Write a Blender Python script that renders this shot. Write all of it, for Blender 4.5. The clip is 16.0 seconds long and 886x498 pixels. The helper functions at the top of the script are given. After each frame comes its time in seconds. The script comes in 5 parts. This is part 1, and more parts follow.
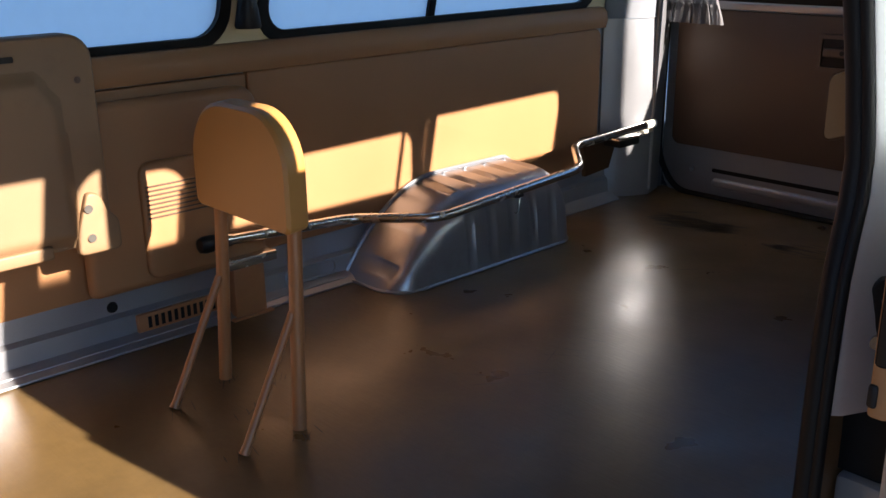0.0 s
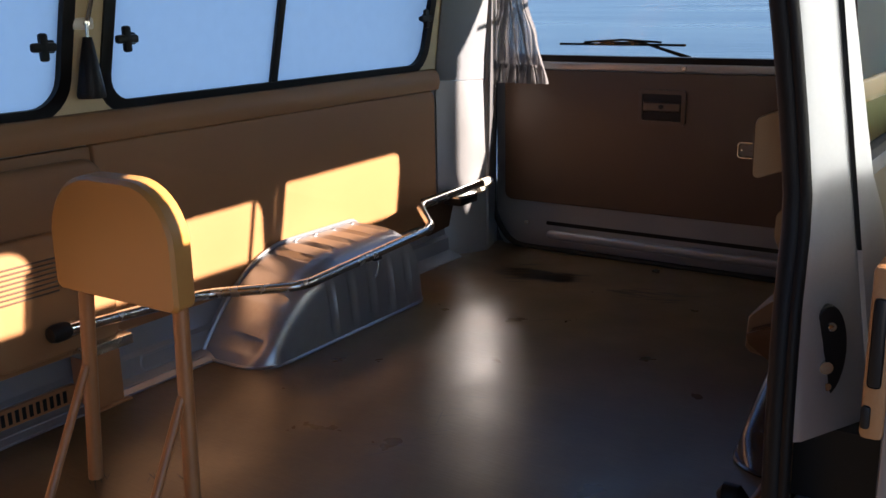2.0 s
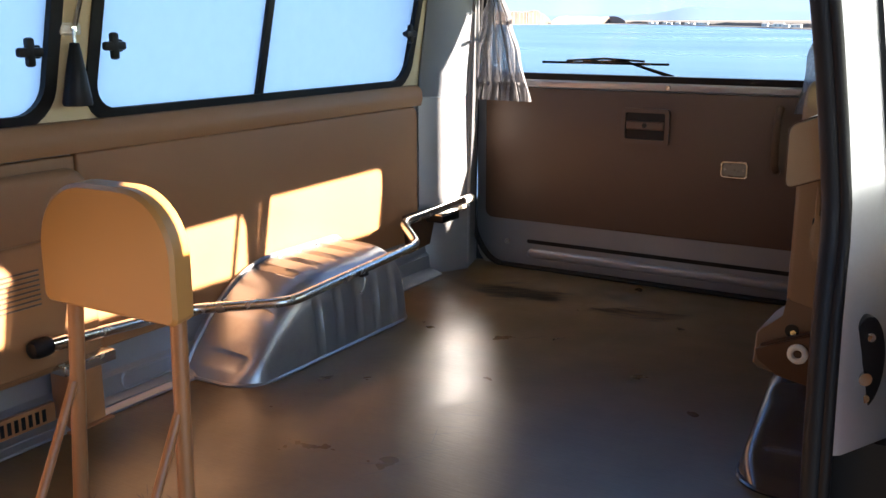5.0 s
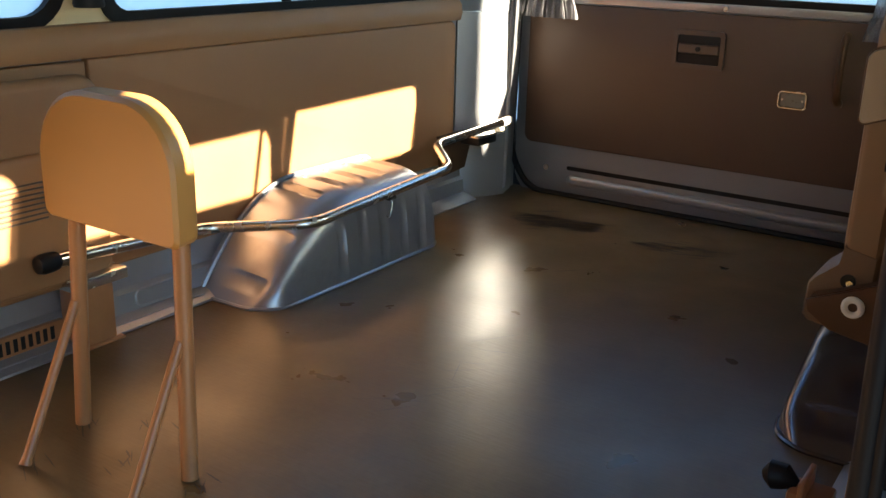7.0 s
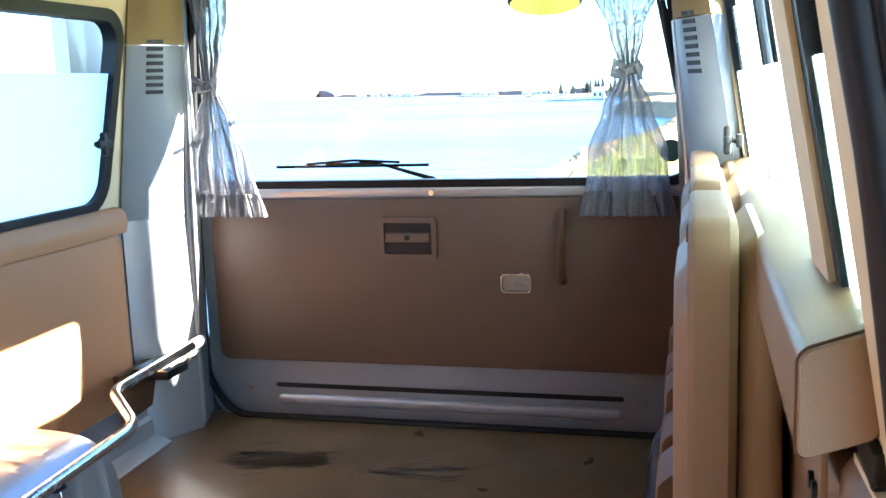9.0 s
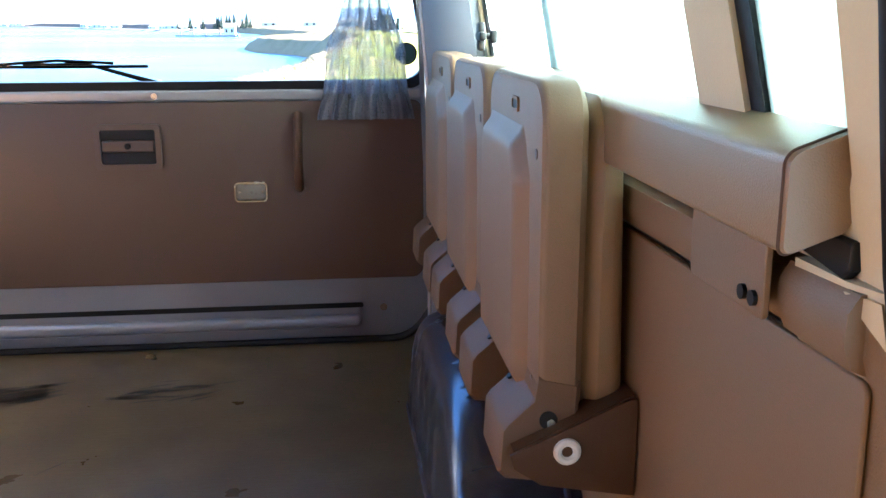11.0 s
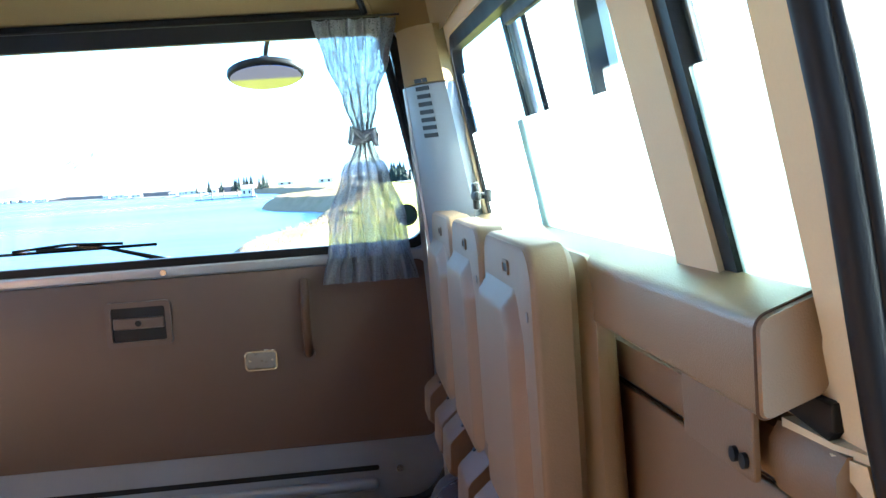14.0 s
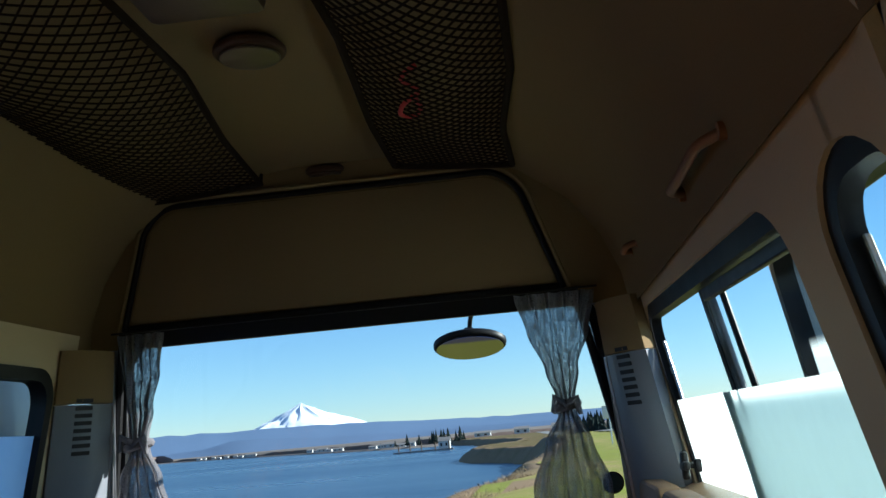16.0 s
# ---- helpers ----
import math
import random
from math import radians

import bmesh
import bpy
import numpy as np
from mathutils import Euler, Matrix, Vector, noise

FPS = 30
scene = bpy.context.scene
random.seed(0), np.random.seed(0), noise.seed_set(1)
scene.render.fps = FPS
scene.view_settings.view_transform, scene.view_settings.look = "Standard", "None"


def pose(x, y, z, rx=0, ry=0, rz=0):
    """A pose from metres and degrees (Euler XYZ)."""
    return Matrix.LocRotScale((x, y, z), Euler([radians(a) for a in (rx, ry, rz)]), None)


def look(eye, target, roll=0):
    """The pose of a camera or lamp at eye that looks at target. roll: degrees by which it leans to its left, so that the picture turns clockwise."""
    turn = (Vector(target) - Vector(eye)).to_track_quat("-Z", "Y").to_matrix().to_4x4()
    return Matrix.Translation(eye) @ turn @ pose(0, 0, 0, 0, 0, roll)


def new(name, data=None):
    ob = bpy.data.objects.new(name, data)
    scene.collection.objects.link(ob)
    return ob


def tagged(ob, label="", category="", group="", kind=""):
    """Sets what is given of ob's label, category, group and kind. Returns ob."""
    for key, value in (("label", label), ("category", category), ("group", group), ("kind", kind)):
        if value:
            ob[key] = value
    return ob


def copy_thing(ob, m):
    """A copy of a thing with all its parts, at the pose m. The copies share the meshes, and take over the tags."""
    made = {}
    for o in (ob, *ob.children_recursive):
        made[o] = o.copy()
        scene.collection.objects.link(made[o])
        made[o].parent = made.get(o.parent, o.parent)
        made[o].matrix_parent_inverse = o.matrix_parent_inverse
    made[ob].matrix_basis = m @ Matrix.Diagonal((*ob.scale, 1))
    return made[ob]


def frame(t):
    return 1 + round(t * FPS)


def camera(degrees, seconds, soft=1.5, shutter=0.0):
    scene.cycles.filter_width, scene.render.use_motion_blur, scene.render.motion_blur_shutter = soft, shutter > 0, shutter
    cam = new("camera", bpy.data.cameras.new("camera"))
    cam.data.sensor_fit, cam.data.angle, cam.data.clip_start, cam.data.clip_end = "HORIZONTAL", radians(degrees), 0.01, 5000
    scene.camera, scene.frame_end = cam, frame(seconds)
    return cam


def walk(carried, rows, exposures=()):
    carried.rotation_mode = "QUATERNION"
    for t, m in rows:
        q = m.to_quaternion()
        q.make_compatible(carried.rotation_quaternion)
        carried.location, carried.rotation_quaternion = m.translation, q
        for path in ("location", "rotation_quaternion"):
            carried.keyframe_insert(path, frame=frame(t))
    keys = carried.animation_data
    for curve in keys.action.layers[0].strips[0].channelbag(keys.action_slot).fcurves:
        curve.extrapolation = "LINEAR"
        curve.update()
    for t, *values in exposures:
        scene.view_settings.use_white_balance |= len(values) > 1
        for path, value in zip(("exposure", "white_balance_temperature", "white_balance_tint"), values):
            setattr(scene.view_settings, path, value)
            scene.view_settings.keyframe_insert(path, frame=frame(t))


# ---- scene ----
cam = camera(49.2, 16.0)
PATH = [
    (0, (2.109, -2.972, 0.922), (0.722, -1.677, 0.291), -0.7),
    (0.5, (2.139, -2.969, 0.898), (0.797, -1.599, 0.329), -1.8),
    (1, (2.036, -3.017, 0.891), (0.821, -1.53, 0.333), -1.8),
    (1.5, (1.976, -3.056, 0.914), (0.838, -1.504, 0.371), -1.0),
    (2, (1.935, -3.07, 0.905), (0.854, -1.465, 0.399), -1.1),
    (2.5, (1.896, -3.08, 0.903), (0.849, -1.44, 0.439), -0.9),
    (3, (1.868, -3.083, 0.892), (0.847, -1.423, 0.444), -0.1),
    (3.5, (1.854, -3.078, 0.886), (0.84, -1.415, 0.431), -0.1),
    (5.8, (1.833, -3.095, 0.877), (0.825, -1.431, 0.411), -0.1),
    (6, (1.829, -3.095, 0.879), (0.819, -1.441, 0.386), -0.1),
    (6.5, (1.818, -3.073, 0.869), (0.8, -1.442, 0.317), 0.9),
    (7, (1.797, -2.963, 0.86), (0.741, -1.382, 0.239), 1.5),
    (7.5, (1.74, -2.793, 0.867), (0.696, -1.208, 0.238), 0.8),
    (8, (1.658, -2.677, 0.918), (0.764, -0.976, 0.365), -0.1),
    (8.5, (1.547, -2.644, 0.944), (0.835, -0.812, 0.574), -0.7),
    (9, (1.524, -2.546, 0.939), (1.019, -0.638, 0.614), -2.1),
    (9.5, (1.441, -2.531, 0.908), (1.267, -0.588, 0.464), -1.7),
    (9.7, (1.409, -2.521, 0.886), (1.327, -0.581, 0.405), -1.2),
    (11.8, (1.234, -2.548, 0.847), (1.507, -0.619, 0.395), -0.6),
    (12, (1.237, -2.55, 0.849), (1.509, -0.623, 0.386), -0.9),
    (12.5, (1.254, -2.546, 0.843), (1.563, -0.638, 0.328), -0.7),
    (13, (1.272, -2.539, 0.838), (1.611, -0.637, 0.322), -0.8),
    (13.5, (1.29, -2.536, 0.862), (1.565, -0.588, 0.506), -3.0),
    (14, (1.299, -2.544, 0.88), (1.496, -0.561, 0.714), -4.0),
    (14.5, (1.302, -2.559, 0.919), (1.44, -0.564, 0.916), -6.1),
    (15, (1.298, -2.588, 0.934), (1.33, -0.594, 1.093), -5.9),
    (15.5, (1.29, -2.595, 0.933), (1.213, -0.617, 1.219), -5.5),
    (16, (1.283, -2.611, 0.927), (1.128, -0.653, 1.301), -5.2),
]
EXPOSURES = [(0.0, 2.3, 6750, 16), (1.5, 2.5, 6950, 18), (2.0, 2.4, 7200, 20), (3.0, 2.3, 6850, 18), (3.3, 2.3, 6850, 19), (3.5, 2.9, 6900, 18), (5.8, 3.45, 7400, 15), (7.0, 3.5, 7800, 8), (8.0, 3.7, 7400, 17), (8.6, 4.55, 6300, 11), (9.5, 4.75, 6050, 8), (12.0, 4.75, 5650, 7), (13.0, 4.7, 5650, 3), (13.5, 4.9, 5650, -3), (14.0, 4.55, 5600, 1), (14.5, 3.8, 5450, 0), (15.0, 1.95, 5300, 0), (15.4, 1.5, 5400, 4), (16.0, 1.5, 5700, 6)]
walk(cam, [(t, look(e, g, r)) for t, e, g, r in PATH], EXPOSURES)

# ---------------------------------------------------------------- light
SUN = Vector((1.50, 0.245, 0.72)).normalized()        # towards the sun
world = bpy.data.worlds.new("sky")
scene.world = world
world.use_nodes = True
wn = world.node_tree
sky = wn.nodes.new("ShaderNodeTexSky")
sky.sky_type = "NISHITA"
sky.sun_disc = False
sky.air_density, sky.dust_density, sky.ozone_density, sky.altitude = 1.0, 0.0, 6.0, 300
sky.sun_elevation = math.asin(SUN.z)
sky.sun_rotation = math.atan2(SUN.x, SUN.y)
wn.nodes["Background"].inputs["Strength"].default_value = 0.06
wn.links.new(sky.outputs["Color"], wn.nodes["Background"].inputs["Color"])
sun = new("sun", bpy.data.lights.new("sun", "SUN"))
sun.data.energy, sun.data.angle, sun.data.color = 5.0, radians(0.5), (1.0, 0.93, 0.82)
sun.matrix_world = look(SUN * 50, (0, 0, 0))

# ---------------------------------------------------------------- materials
def material(name, color, rough=0.6, metal=0.0, vary=0.15, scale=8.0, fine=120.0, bump=0.15, dirt=None, dirt_at=0.55, coat=0.0, spec=0.5, dirt_soft=0.2, dirt_detail=9):
    """A node material: base colour with broad and fine variation, patchy wear and a fine bump."""
    m = bpy.data.materials.new(name)
    m.use_nodes = True
    n, l = m.node_tree.nodes, m.node_tree.links
    b = n["Principled BSDF"]
    b.inputs["Roughness"].default_value, b.inputs["Metallic"].default_value = rough, metal
    b.inputs["Coat Weight"].default_value = coat
    b.inputs["Specular IOR Level"].default_value = spec
    co = n.new("ShaderNodeTexCoord")
    big, small = n.new("ShaderNodeTexNoise"), n.new("ShaderNodeTexNoise")
    big.inputs["Scale"].default_value, small.inputs["Scale"].default_value = scale, fine
    big.inputs["Detail"].default_value = 6
    for t in (big, small):
        l.new(co.outputs["Object"], t.inputs["Vector"])
    def mixed(fac, a, c):
        x = n.new("ShaderNodeMix")
        x.data_type = "RGBA"
        l.new(fac, x.inputs["Factor"])
        for s, v in ((x.inputs["A"], a), (x.inputs["B"], c)):
            if hasattr(v, "default_value"):
                l.new(v, s)
            else:
                s.default_value = (*v, 1)
        return x.outputs["Result"]
    lo, hi = [c * (1 - vary) for c in color], [min(1, c * (1 + vary)) for c in color]
    col = mixed(big.outputs["Fac"], lo, hi)
    grain = mixed(small.outputs["Fac"], [c * (1 - vary * 0.7) for c in (1, 1, 1)], (1, 1, 1))
    mul = n.new("ShaderNodeMix")
    mul.data_type, mul.blend_type = "RGBA", "MULTIPLY"
    mul.inputs["Factor"].default_value = 1.0
    l.new(col, mul.inputs["A"]); l.new(grain, mul.inputs["B"])
    col = mul.outputs["Result"]
    if dirt:
        st = n.new("ShaderNodeTexNoise")
        st.inputs["Scale"].default_value, st.inputs["Detail"].default_value = scale * 0.45, dirt_detail
        st.inputs["Roughness"].default_value = 0.68
        l.new(co.outputs["Object"], st.inputs["Vector"])
        rp = n.new("ShaderNodeMapRange")
        rp.inputs["From Min"].default_value, rp.inputs["From Max"].default_value = dirt_at, dirt_at + dirt_soft
        l.new(st.outputs["Fac"], rp.inputs["Value"])
        col = mixed(rp.outputs["Result"], col, dirt)
    l.new(col, b.inputs["Base Color"])
    rr = n.new("ShaderNodeMapRange")
    rr.inputs["To Min"].default_value, rr.inputs["To Max"].default_value = max(0.02, rough - 0.1), min(1, rough + 0.1)
    l.new(big.outputs["Fac"], rr.inputs["Value"]); l.new(rr.outputs["Result"], b.inputs["Roughness"])
    bp = n.new("ShaderNodeBump")
    bp.inputs["Strength"].default_value, bp.inputs["Distance"].default_value = bump, 0.002
    l.new(small.outputs["Fac"], bp.inputs["Height"]); l.new(bp.outputs["Normal"], b.inputs["Normal"])
    return m

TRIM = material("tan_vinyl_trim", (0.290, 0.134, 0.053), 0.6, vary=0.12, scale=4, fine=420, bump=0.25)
# Same tan vinyl as TRIM; the near wall's shade is put into its colour.
TRIM_SHADED = material("tan_vinyl_trim_shaded", (0.185, 0.108, 0.051), 0.6, vary=0.12, scale=4, fine=420, bump=0.25)
# Base colour darker than the shell's, for its flared lower edge.
FLANGE = material("worn_darker_shell_plastic", (0.135, 0.072, 0.034), 0.55, vary=0.15, scale=9, fine=400, bump=0.2, dirt=(0.085, 0.045, 0.022), dirt_at=0.50)
TRIM_SHELL = material("tan_plastic_shell", (0.215, 0.126, 0.064), 0.58, vary=0.12, scale=6, fine=500, bump=0.2, dirt=(0.145, 0.080, 0.042), dirt_at=0.52)
CUSHION = material("tan_vinyl_cushion", (0.245, 0.152, 0.076), 0.42, vary=0.10, scale=7, fine=600, bump=0.3)
BARRIER = material("yellow_tan_vinyl", (0.46, 0.215, 0.060), 0.42, vary=0.10, scale=6, fine=500, bump=0.25)
LEG = material("tan_painted_tube", (0.34, 0.142, 0.055), 0.4, vary=0.15, scale=20, fine=200, bump=0.1, dirt=(0.22, 0.10, 0.05), dirt_at=0.6)
BRACKET = material("brown_painted_steel", (0.072, 0.032, 0.013), 0.58, vary=0.15, scale=14, fine=200, bump=0.1, spec=0.3)
BOARD = material("brown_hardboard", (0.088, 0.047, 0.028), 0.5, vary=0.12, scale=3, fine=500, bump=0.2)
BOARD_DARK = material("dark_brown_plastic", (0.085, 0.05, 0.035), 0.4, vary=0.1, scale=20, fine=300, bump=0.1)
HEADLINER = material("beige_headliner", (0.225, 0.148, 0.056), 0.85, vary=0.08, scale=3, fine=300, bump=0.3)
PILLAR = material("cream_pillar_trim", (0.58, 0.455, 0.27), 0.7, vary=0.08, scale=5, fine=300, bump=0.2)
SILVER = material("silver_blue_paint", (0.325, 0.335, 0.36), 0.36, metal=0.64, vary=0.12, scale=4, fine=250, bump=0.0, coat=0.35)
ARCH_PAINT = material("satin_silver_blue_enamel", (0.35, 0.36, 0.385), 0.36, metal=0.74, vary=0.10, scale=5, fine=200, bump=0.02, dirt=(0.21, 0.20, 0.205), dirt_at=0.58)
# Door pillar's silver-blue paint, base lightened to carry the light falling there.
JAMB = material("silver_blue_enamel_lightened", (0.50, 0.51, 0.53), 0.31, metal=0.66, vary=0.10, scale=5, fine=200, bump=0.02, dirt=(0.26, 0.25, 0.25), dirt_at=0.58)
# The arches' silver-blue paint, darkened in colour for the shade under the seats.
ARCH_SHADED = material("shaded_silver_blue_enamel", (0.12, 0.13, 0.165), 0.25, metal=0.80, vary=0.12, scale=5, fine=200, bump=0.02, dirt=(0.09, 0.088, 0.095), dirt_at=0.58)
VENT_TRIM = material("blue_grey_plastic_trim", (0.17, 0.185, 0.208), 0.45, vary=0.08, scale=5, fine=300, bump=0.1)
RUBBER = material("black_rubber", (0.008, 0.008, 0.009), 0.5, vary=0.15, scale=12, fine=300, bump=0.03, spec=0.2)
BLACK = material("black_plastic", (0.010, 0.010, 0.011), 0.45, vary=0.2, scale=30, fine=300, bump=0.04, spec=0.22)
STEEL = material("bare_steel_tube", (0.66, 0.64, 0.59), 0.25, metal=0.95, vary=0.12, scale=20, fine=300, bump=0.02, dirt=(0.46, 0.42, 0.36), dirt_at=0.74)
CHROME = material("chrome", (0.72, 0.72, 0.72), 0.14, metal=1.0, vary=0.08, scale=40, fine=300, bump=0.05)
WHITE = material("white_plastic", (0.72, 0.68, 0.60), 0.45, vary=0.08, scale=40, fine=300, bump=0.1)
LENS = material("frosted_lamp_lens", (0.20, 0.175, 0.14), 0.3, vary=0.1, scale=60, fine=400, bump=0.3)

def floor_material():
    m = material("worn_brown_vinyl_floor", (0.180, 0.112, 0.042), 0.34, vary=0.36, scale=4.5, fine=70, bump=0.04, dirt=(0.030, 0.019, 0.008), dirt_at=0.20, dirt_soft=0.80, dirt_detail=5)
    n, l = m.node_tree.nodes, m.node_tree.links
    b = n["Principled BSDF"]
    co = n.new("ShaderNodeTexCoord")
    wav = n.new("ShaderNodeTexNoise")
    wav.inputs["Scale"].default_value, wav.inputs["Detail"].default_value = 16, 7
    l.new(co.outputs["Object"], wav.inputs["Vector"])
    old = b.inputs["Normal"].links[0].from_node
    bp = n.new("ShaderNodeBump")
    bp.inputs["Strength"].default_value, bp.inputs["Distance"].default_value = 0.03, 0.012
    l.new(wav.outputs["Fac"], bp.inputs["Height"]); l.new(old.outputs["Normal"], bp.inputs["Normal"])
    # long fine scratches that break up the shine
    mp, sc = n.new("ShaderNodeMapping"), n.new("ShaderNodeTexNoise")
    mp.inputs["Scale"].default_value, mp.inputs["Rotation"].default_value = (18, 160, 1), (0, 0, 0.5)
    sc.inputs["Scale"].default_value, sc.inputs["Detail"].default_value = 1.0, 5
    l.new(co.outputs["Object"], mp.inputs["Vector"]); l.new(mp.outputs[0], sc.inputs["Vector"])
    b2 = n.new("ShaderNodeBump")
    b2.inputs["Strength"].default_value, b2.inputs["Distance"].default_value = 0.30, 0.0013
    l.new(sc.outputs["Fac"], b2.inputs["Height"]); l.new(bp.outputs["Normal"], b2.inputs["Normal"])
    l.new(b2.outputs["Normal"], b.inputs["Normal"])
    # worn, duller patches
    pt, pr = n.new("ShaderNodeTexNoise"), n.new("ShaderNodeMapRange")
    pt.inputs["Scale"].default_value, pt.inputs["Detail"].default_value, pt.inputs["Roughness"].default_value = 6, 4, 0.52
    pr.inputs["From Min"].default_value, pr.inputs["From Max"].default_value = 0.10, 0.90
    pr.inputs["To Min"].default_value, pr.inputs["To Max"].default_value = 0.20, 0.47
    b.inputs["Specular IOR Level"].default_value = 0.44
    l.new(co.outputs["Object"], pt.inputs["Vector"]); l.new(pt.outputs["Fac"], pr.inputs["Value"]); l.new(pr.outputs[0], b.inputs["Roughness"])
    return m
FLOOR = floor_material()

def glass_material(name, tint=(1, 1, 1), gloss=0.008):
    m = bpy.data.materials.new(name)
    m.use_nodes = True
    n, l = m.node_tree.nodes, m.node_tree.links
    n.clear()
    out, mix, tr, gl = (n.new(k) for k in ("ShaderNodeOutputMaterial", "ShaderNodeMixShader", "ShaderNodeBsdfTransparent", "ShaderNodeBsdfGlossy"))
    tr.inputs["Color"].default_value = (*tint, 1)
    gl.inputs["Roughness"].default_value = 0.02
    mix.inputs["Fac"].default_value = gloss
    l.new(tr.outputs[0], mix.inputs[1]); l.new(gl.outputs[0], mix.inputs[2]); l.new(mix.outputs[0], out.inputs[0])
    return m
GLASS = glass_material("clear_glass", (0.93, 0.97, 0.96))

def film_material(name, color, clear, top=None, fade=0.03):
    m = bpy.data.materials.new(name)
    m.use_nodes = True
    n, l = m.node_tree.nodes, m.node_tree.links
    n.clear()
    out, mix, tr, tl = (n.new(k) for k in ("ShaderNodeOutputMaterial", "ShaderNodeMixShader", "ShaderNodeBsdfTransparent", "ShaderNodeBsdfTranslucent"))
    tl.inputs["Color"].default_value = (*color, 1)
    tr.inputs["Color"].default_value = (1, 1, 1, 1)
    co, nz, rp = n.new("ShaderNodeTexCoord"), n.new("ShaderNodeTexNoise"), n.new("ShaderNodeMapRange")
    nz.inputs["Scale"].default_value = 25
    rp.inputs["To Min"].default_value, rp.inputs["To Max"].default_value = clear - 0.03, clear + 0.03
    l.new(co.outputs["Object"], nz.inputs["Vector"]); l.new(nz.outputs["Fac"], rp.inputs["Value"]); l.new(rp.outputs[0], mix.inputs["Fac"])
    if top:
        # the film thins out towards its torn upper edge
        xyz, edge, mx = n.new("ShaderNodeSeparateXYZ"), n.new("ShaderNodeMapRange"), n.new("ShaderNodeMath")
        edge.interpolation_type = "SMOOTHSTEP"
        edge.inputs["From Min"].default_value, edge.inputs["From Max"].default_value = top - fade, top
        mx.operation = "MAXIMUM"
        l.new(co.outputs["Object"], xyz.inputs[0]); l.new(xyz.outputs["Z"], edge.inputs["Value"])
        l.new(edge.outputs[0], mx.inputs[0]); l.new(rp.outputs[0], mx.inputs[1]); l.new(mx.outputs[0], mix.inputs["Fac"])
    l.new(tl.outputs[0], mix.inputs[1]); l.new(tr.outputs[0], mix.inputs[2]); l.new(mix.outputs[0], out.inputs[0])
    return m
FILM_FAR = film_material("frosted_film", (0.86, 0.90, 0.95), 0.06)
FILM_NEAR = film_material("frosted_film_sunny_side", (0.80, 0.88, 0.86), 0.06, 0.956, 0.005)
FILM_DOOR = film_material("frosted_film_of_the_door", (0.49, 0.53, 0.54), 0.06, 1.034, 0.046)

# ---------------------------------------------------------------- mesh helpers
def part(name, bm, mat, parent=None, label="", smooth=True):
    """Links a bmesh as one mesh object under parent."""
    me = bpy.data.meshes.new(name)
    bmesh.ops.recalc_face_normals(bm, faces=bm.faces)
    bm.to_mesh(me)
    bm.free()
    me.materials.append(mat)
    if smooth:
        for p in me.polygons:
            p.use_smooth = True
        me.set_sharp_from_angle(angle=radians(38))
    ob = new(name, me)
    if parent:
        ob.parent = parent
    if label:
        tagged(ob, label)
    return ob

def thing(name, label, category, at=(0, 0, 0), group="", kind=""):
    ob = new(name)
    ob.location = at
    return tagged(ob, label, category, group, kind)

def add_box(bm, lo, hi, bevel=0.0, seg=2, m=None):
    c, d = (Vector(lo) + Vector(hi)) / 2, Vector(hi) - Vector(lo)
    r = bmesh.ops.create_cube(bm, size=1)
    bmesh.ops.scale(bm, vec=d, verts=r["verts"])
    bmesh.ops.translate(bm, vec=c, verts=r["verts"])
    if bevel:
        es = list({e for v in r["verts"] for e in v.link_edges})
        q = bmesh.ops.bevel(bm, geom=es, offset=bevel, segments=seg, affect="EDGES", profile=0.5)
        vs = list({v for f in q["faces"] for v in f.verts} | {v for v in r["verts"] if v.is_valid})
    else:
        vs = r["verts"]
    if m:
        bmesh.ops.transform(bm, matrix=m, verts=vs)
    return bm

def box(lo, hi, bevel=0.0, seg=2, m=None):
    return add_box(bmesh.new(), lo, hi, bevel, seg, m)

def fillet(pts, r, n=6):
    """A polyline with its corners rounded."""
    pts = [Vector(p) for p in pts]
    out = [pts[0]]
    for a, b, c in zip(pts, pts[1:], pts[2:]):
        u, v = (a - b), (c - b)
        d = min(r, u.length * 0.45, v.length * 0.45)
        p, q = b + u.normalized() * d, b + v.normalized() * d
        for i in range(n + 1):
            t = i / n
            out.append(p * (1 - t) ** 2 + b * 2 * t * (1 - t) + q * t ** 2)
    return out + [pts[-1]]

def fillet2(outline, r, n=4):
    """A closed flat outline with its corners rounded."""
    p = [Vector((u, v, 0)) for u, v in outline]
    return [(q.x, q.y) for a, b, c in zip(p[-1:] + p[:-1], p, p[1:] + p[:1]) for q in fillet([a, b, c], r, n)[1:-1]]

def add_tube(bm, pts, r, n=10, caps=True, closed=False):
    """A round bar along pts; r may be a list."""
    pts = [Vector(p) for p in pts]
    rr = r if isinstance(r, (list, tuple)) else [r] * len(pts)
    rings, up = [], None
    for i, p in enumerate(pts):
        if closed:
            d = pts[(i + 1) % len(pts)] - pts[i - 1]
        else:
            d = pts[min(i + 1, len(pts) - 1)] - pts[max(i - 1, 0)]
        d.normalize()
        if up is None:
            up = d.orthogonal().normalized()
        up = (up - d * up.dot(d)).normalized()
        s = d.cross(up)
        rings.append([bm.verts.new(p + (up * math.cos(a) + s * math.sin(a)) * rr[i]) for a in (2 * math.pi * k / n for k in range(n))])
    pairs = list(zip(rings, rings[1:])) + ([(rings[-1], rings[0])] if closed else [])
    for a, b in pairs:
        for k in range(n):
            bm.faces.new((a[k], a[(k + 1) % n], b[(k + 1) % n], b[k]))
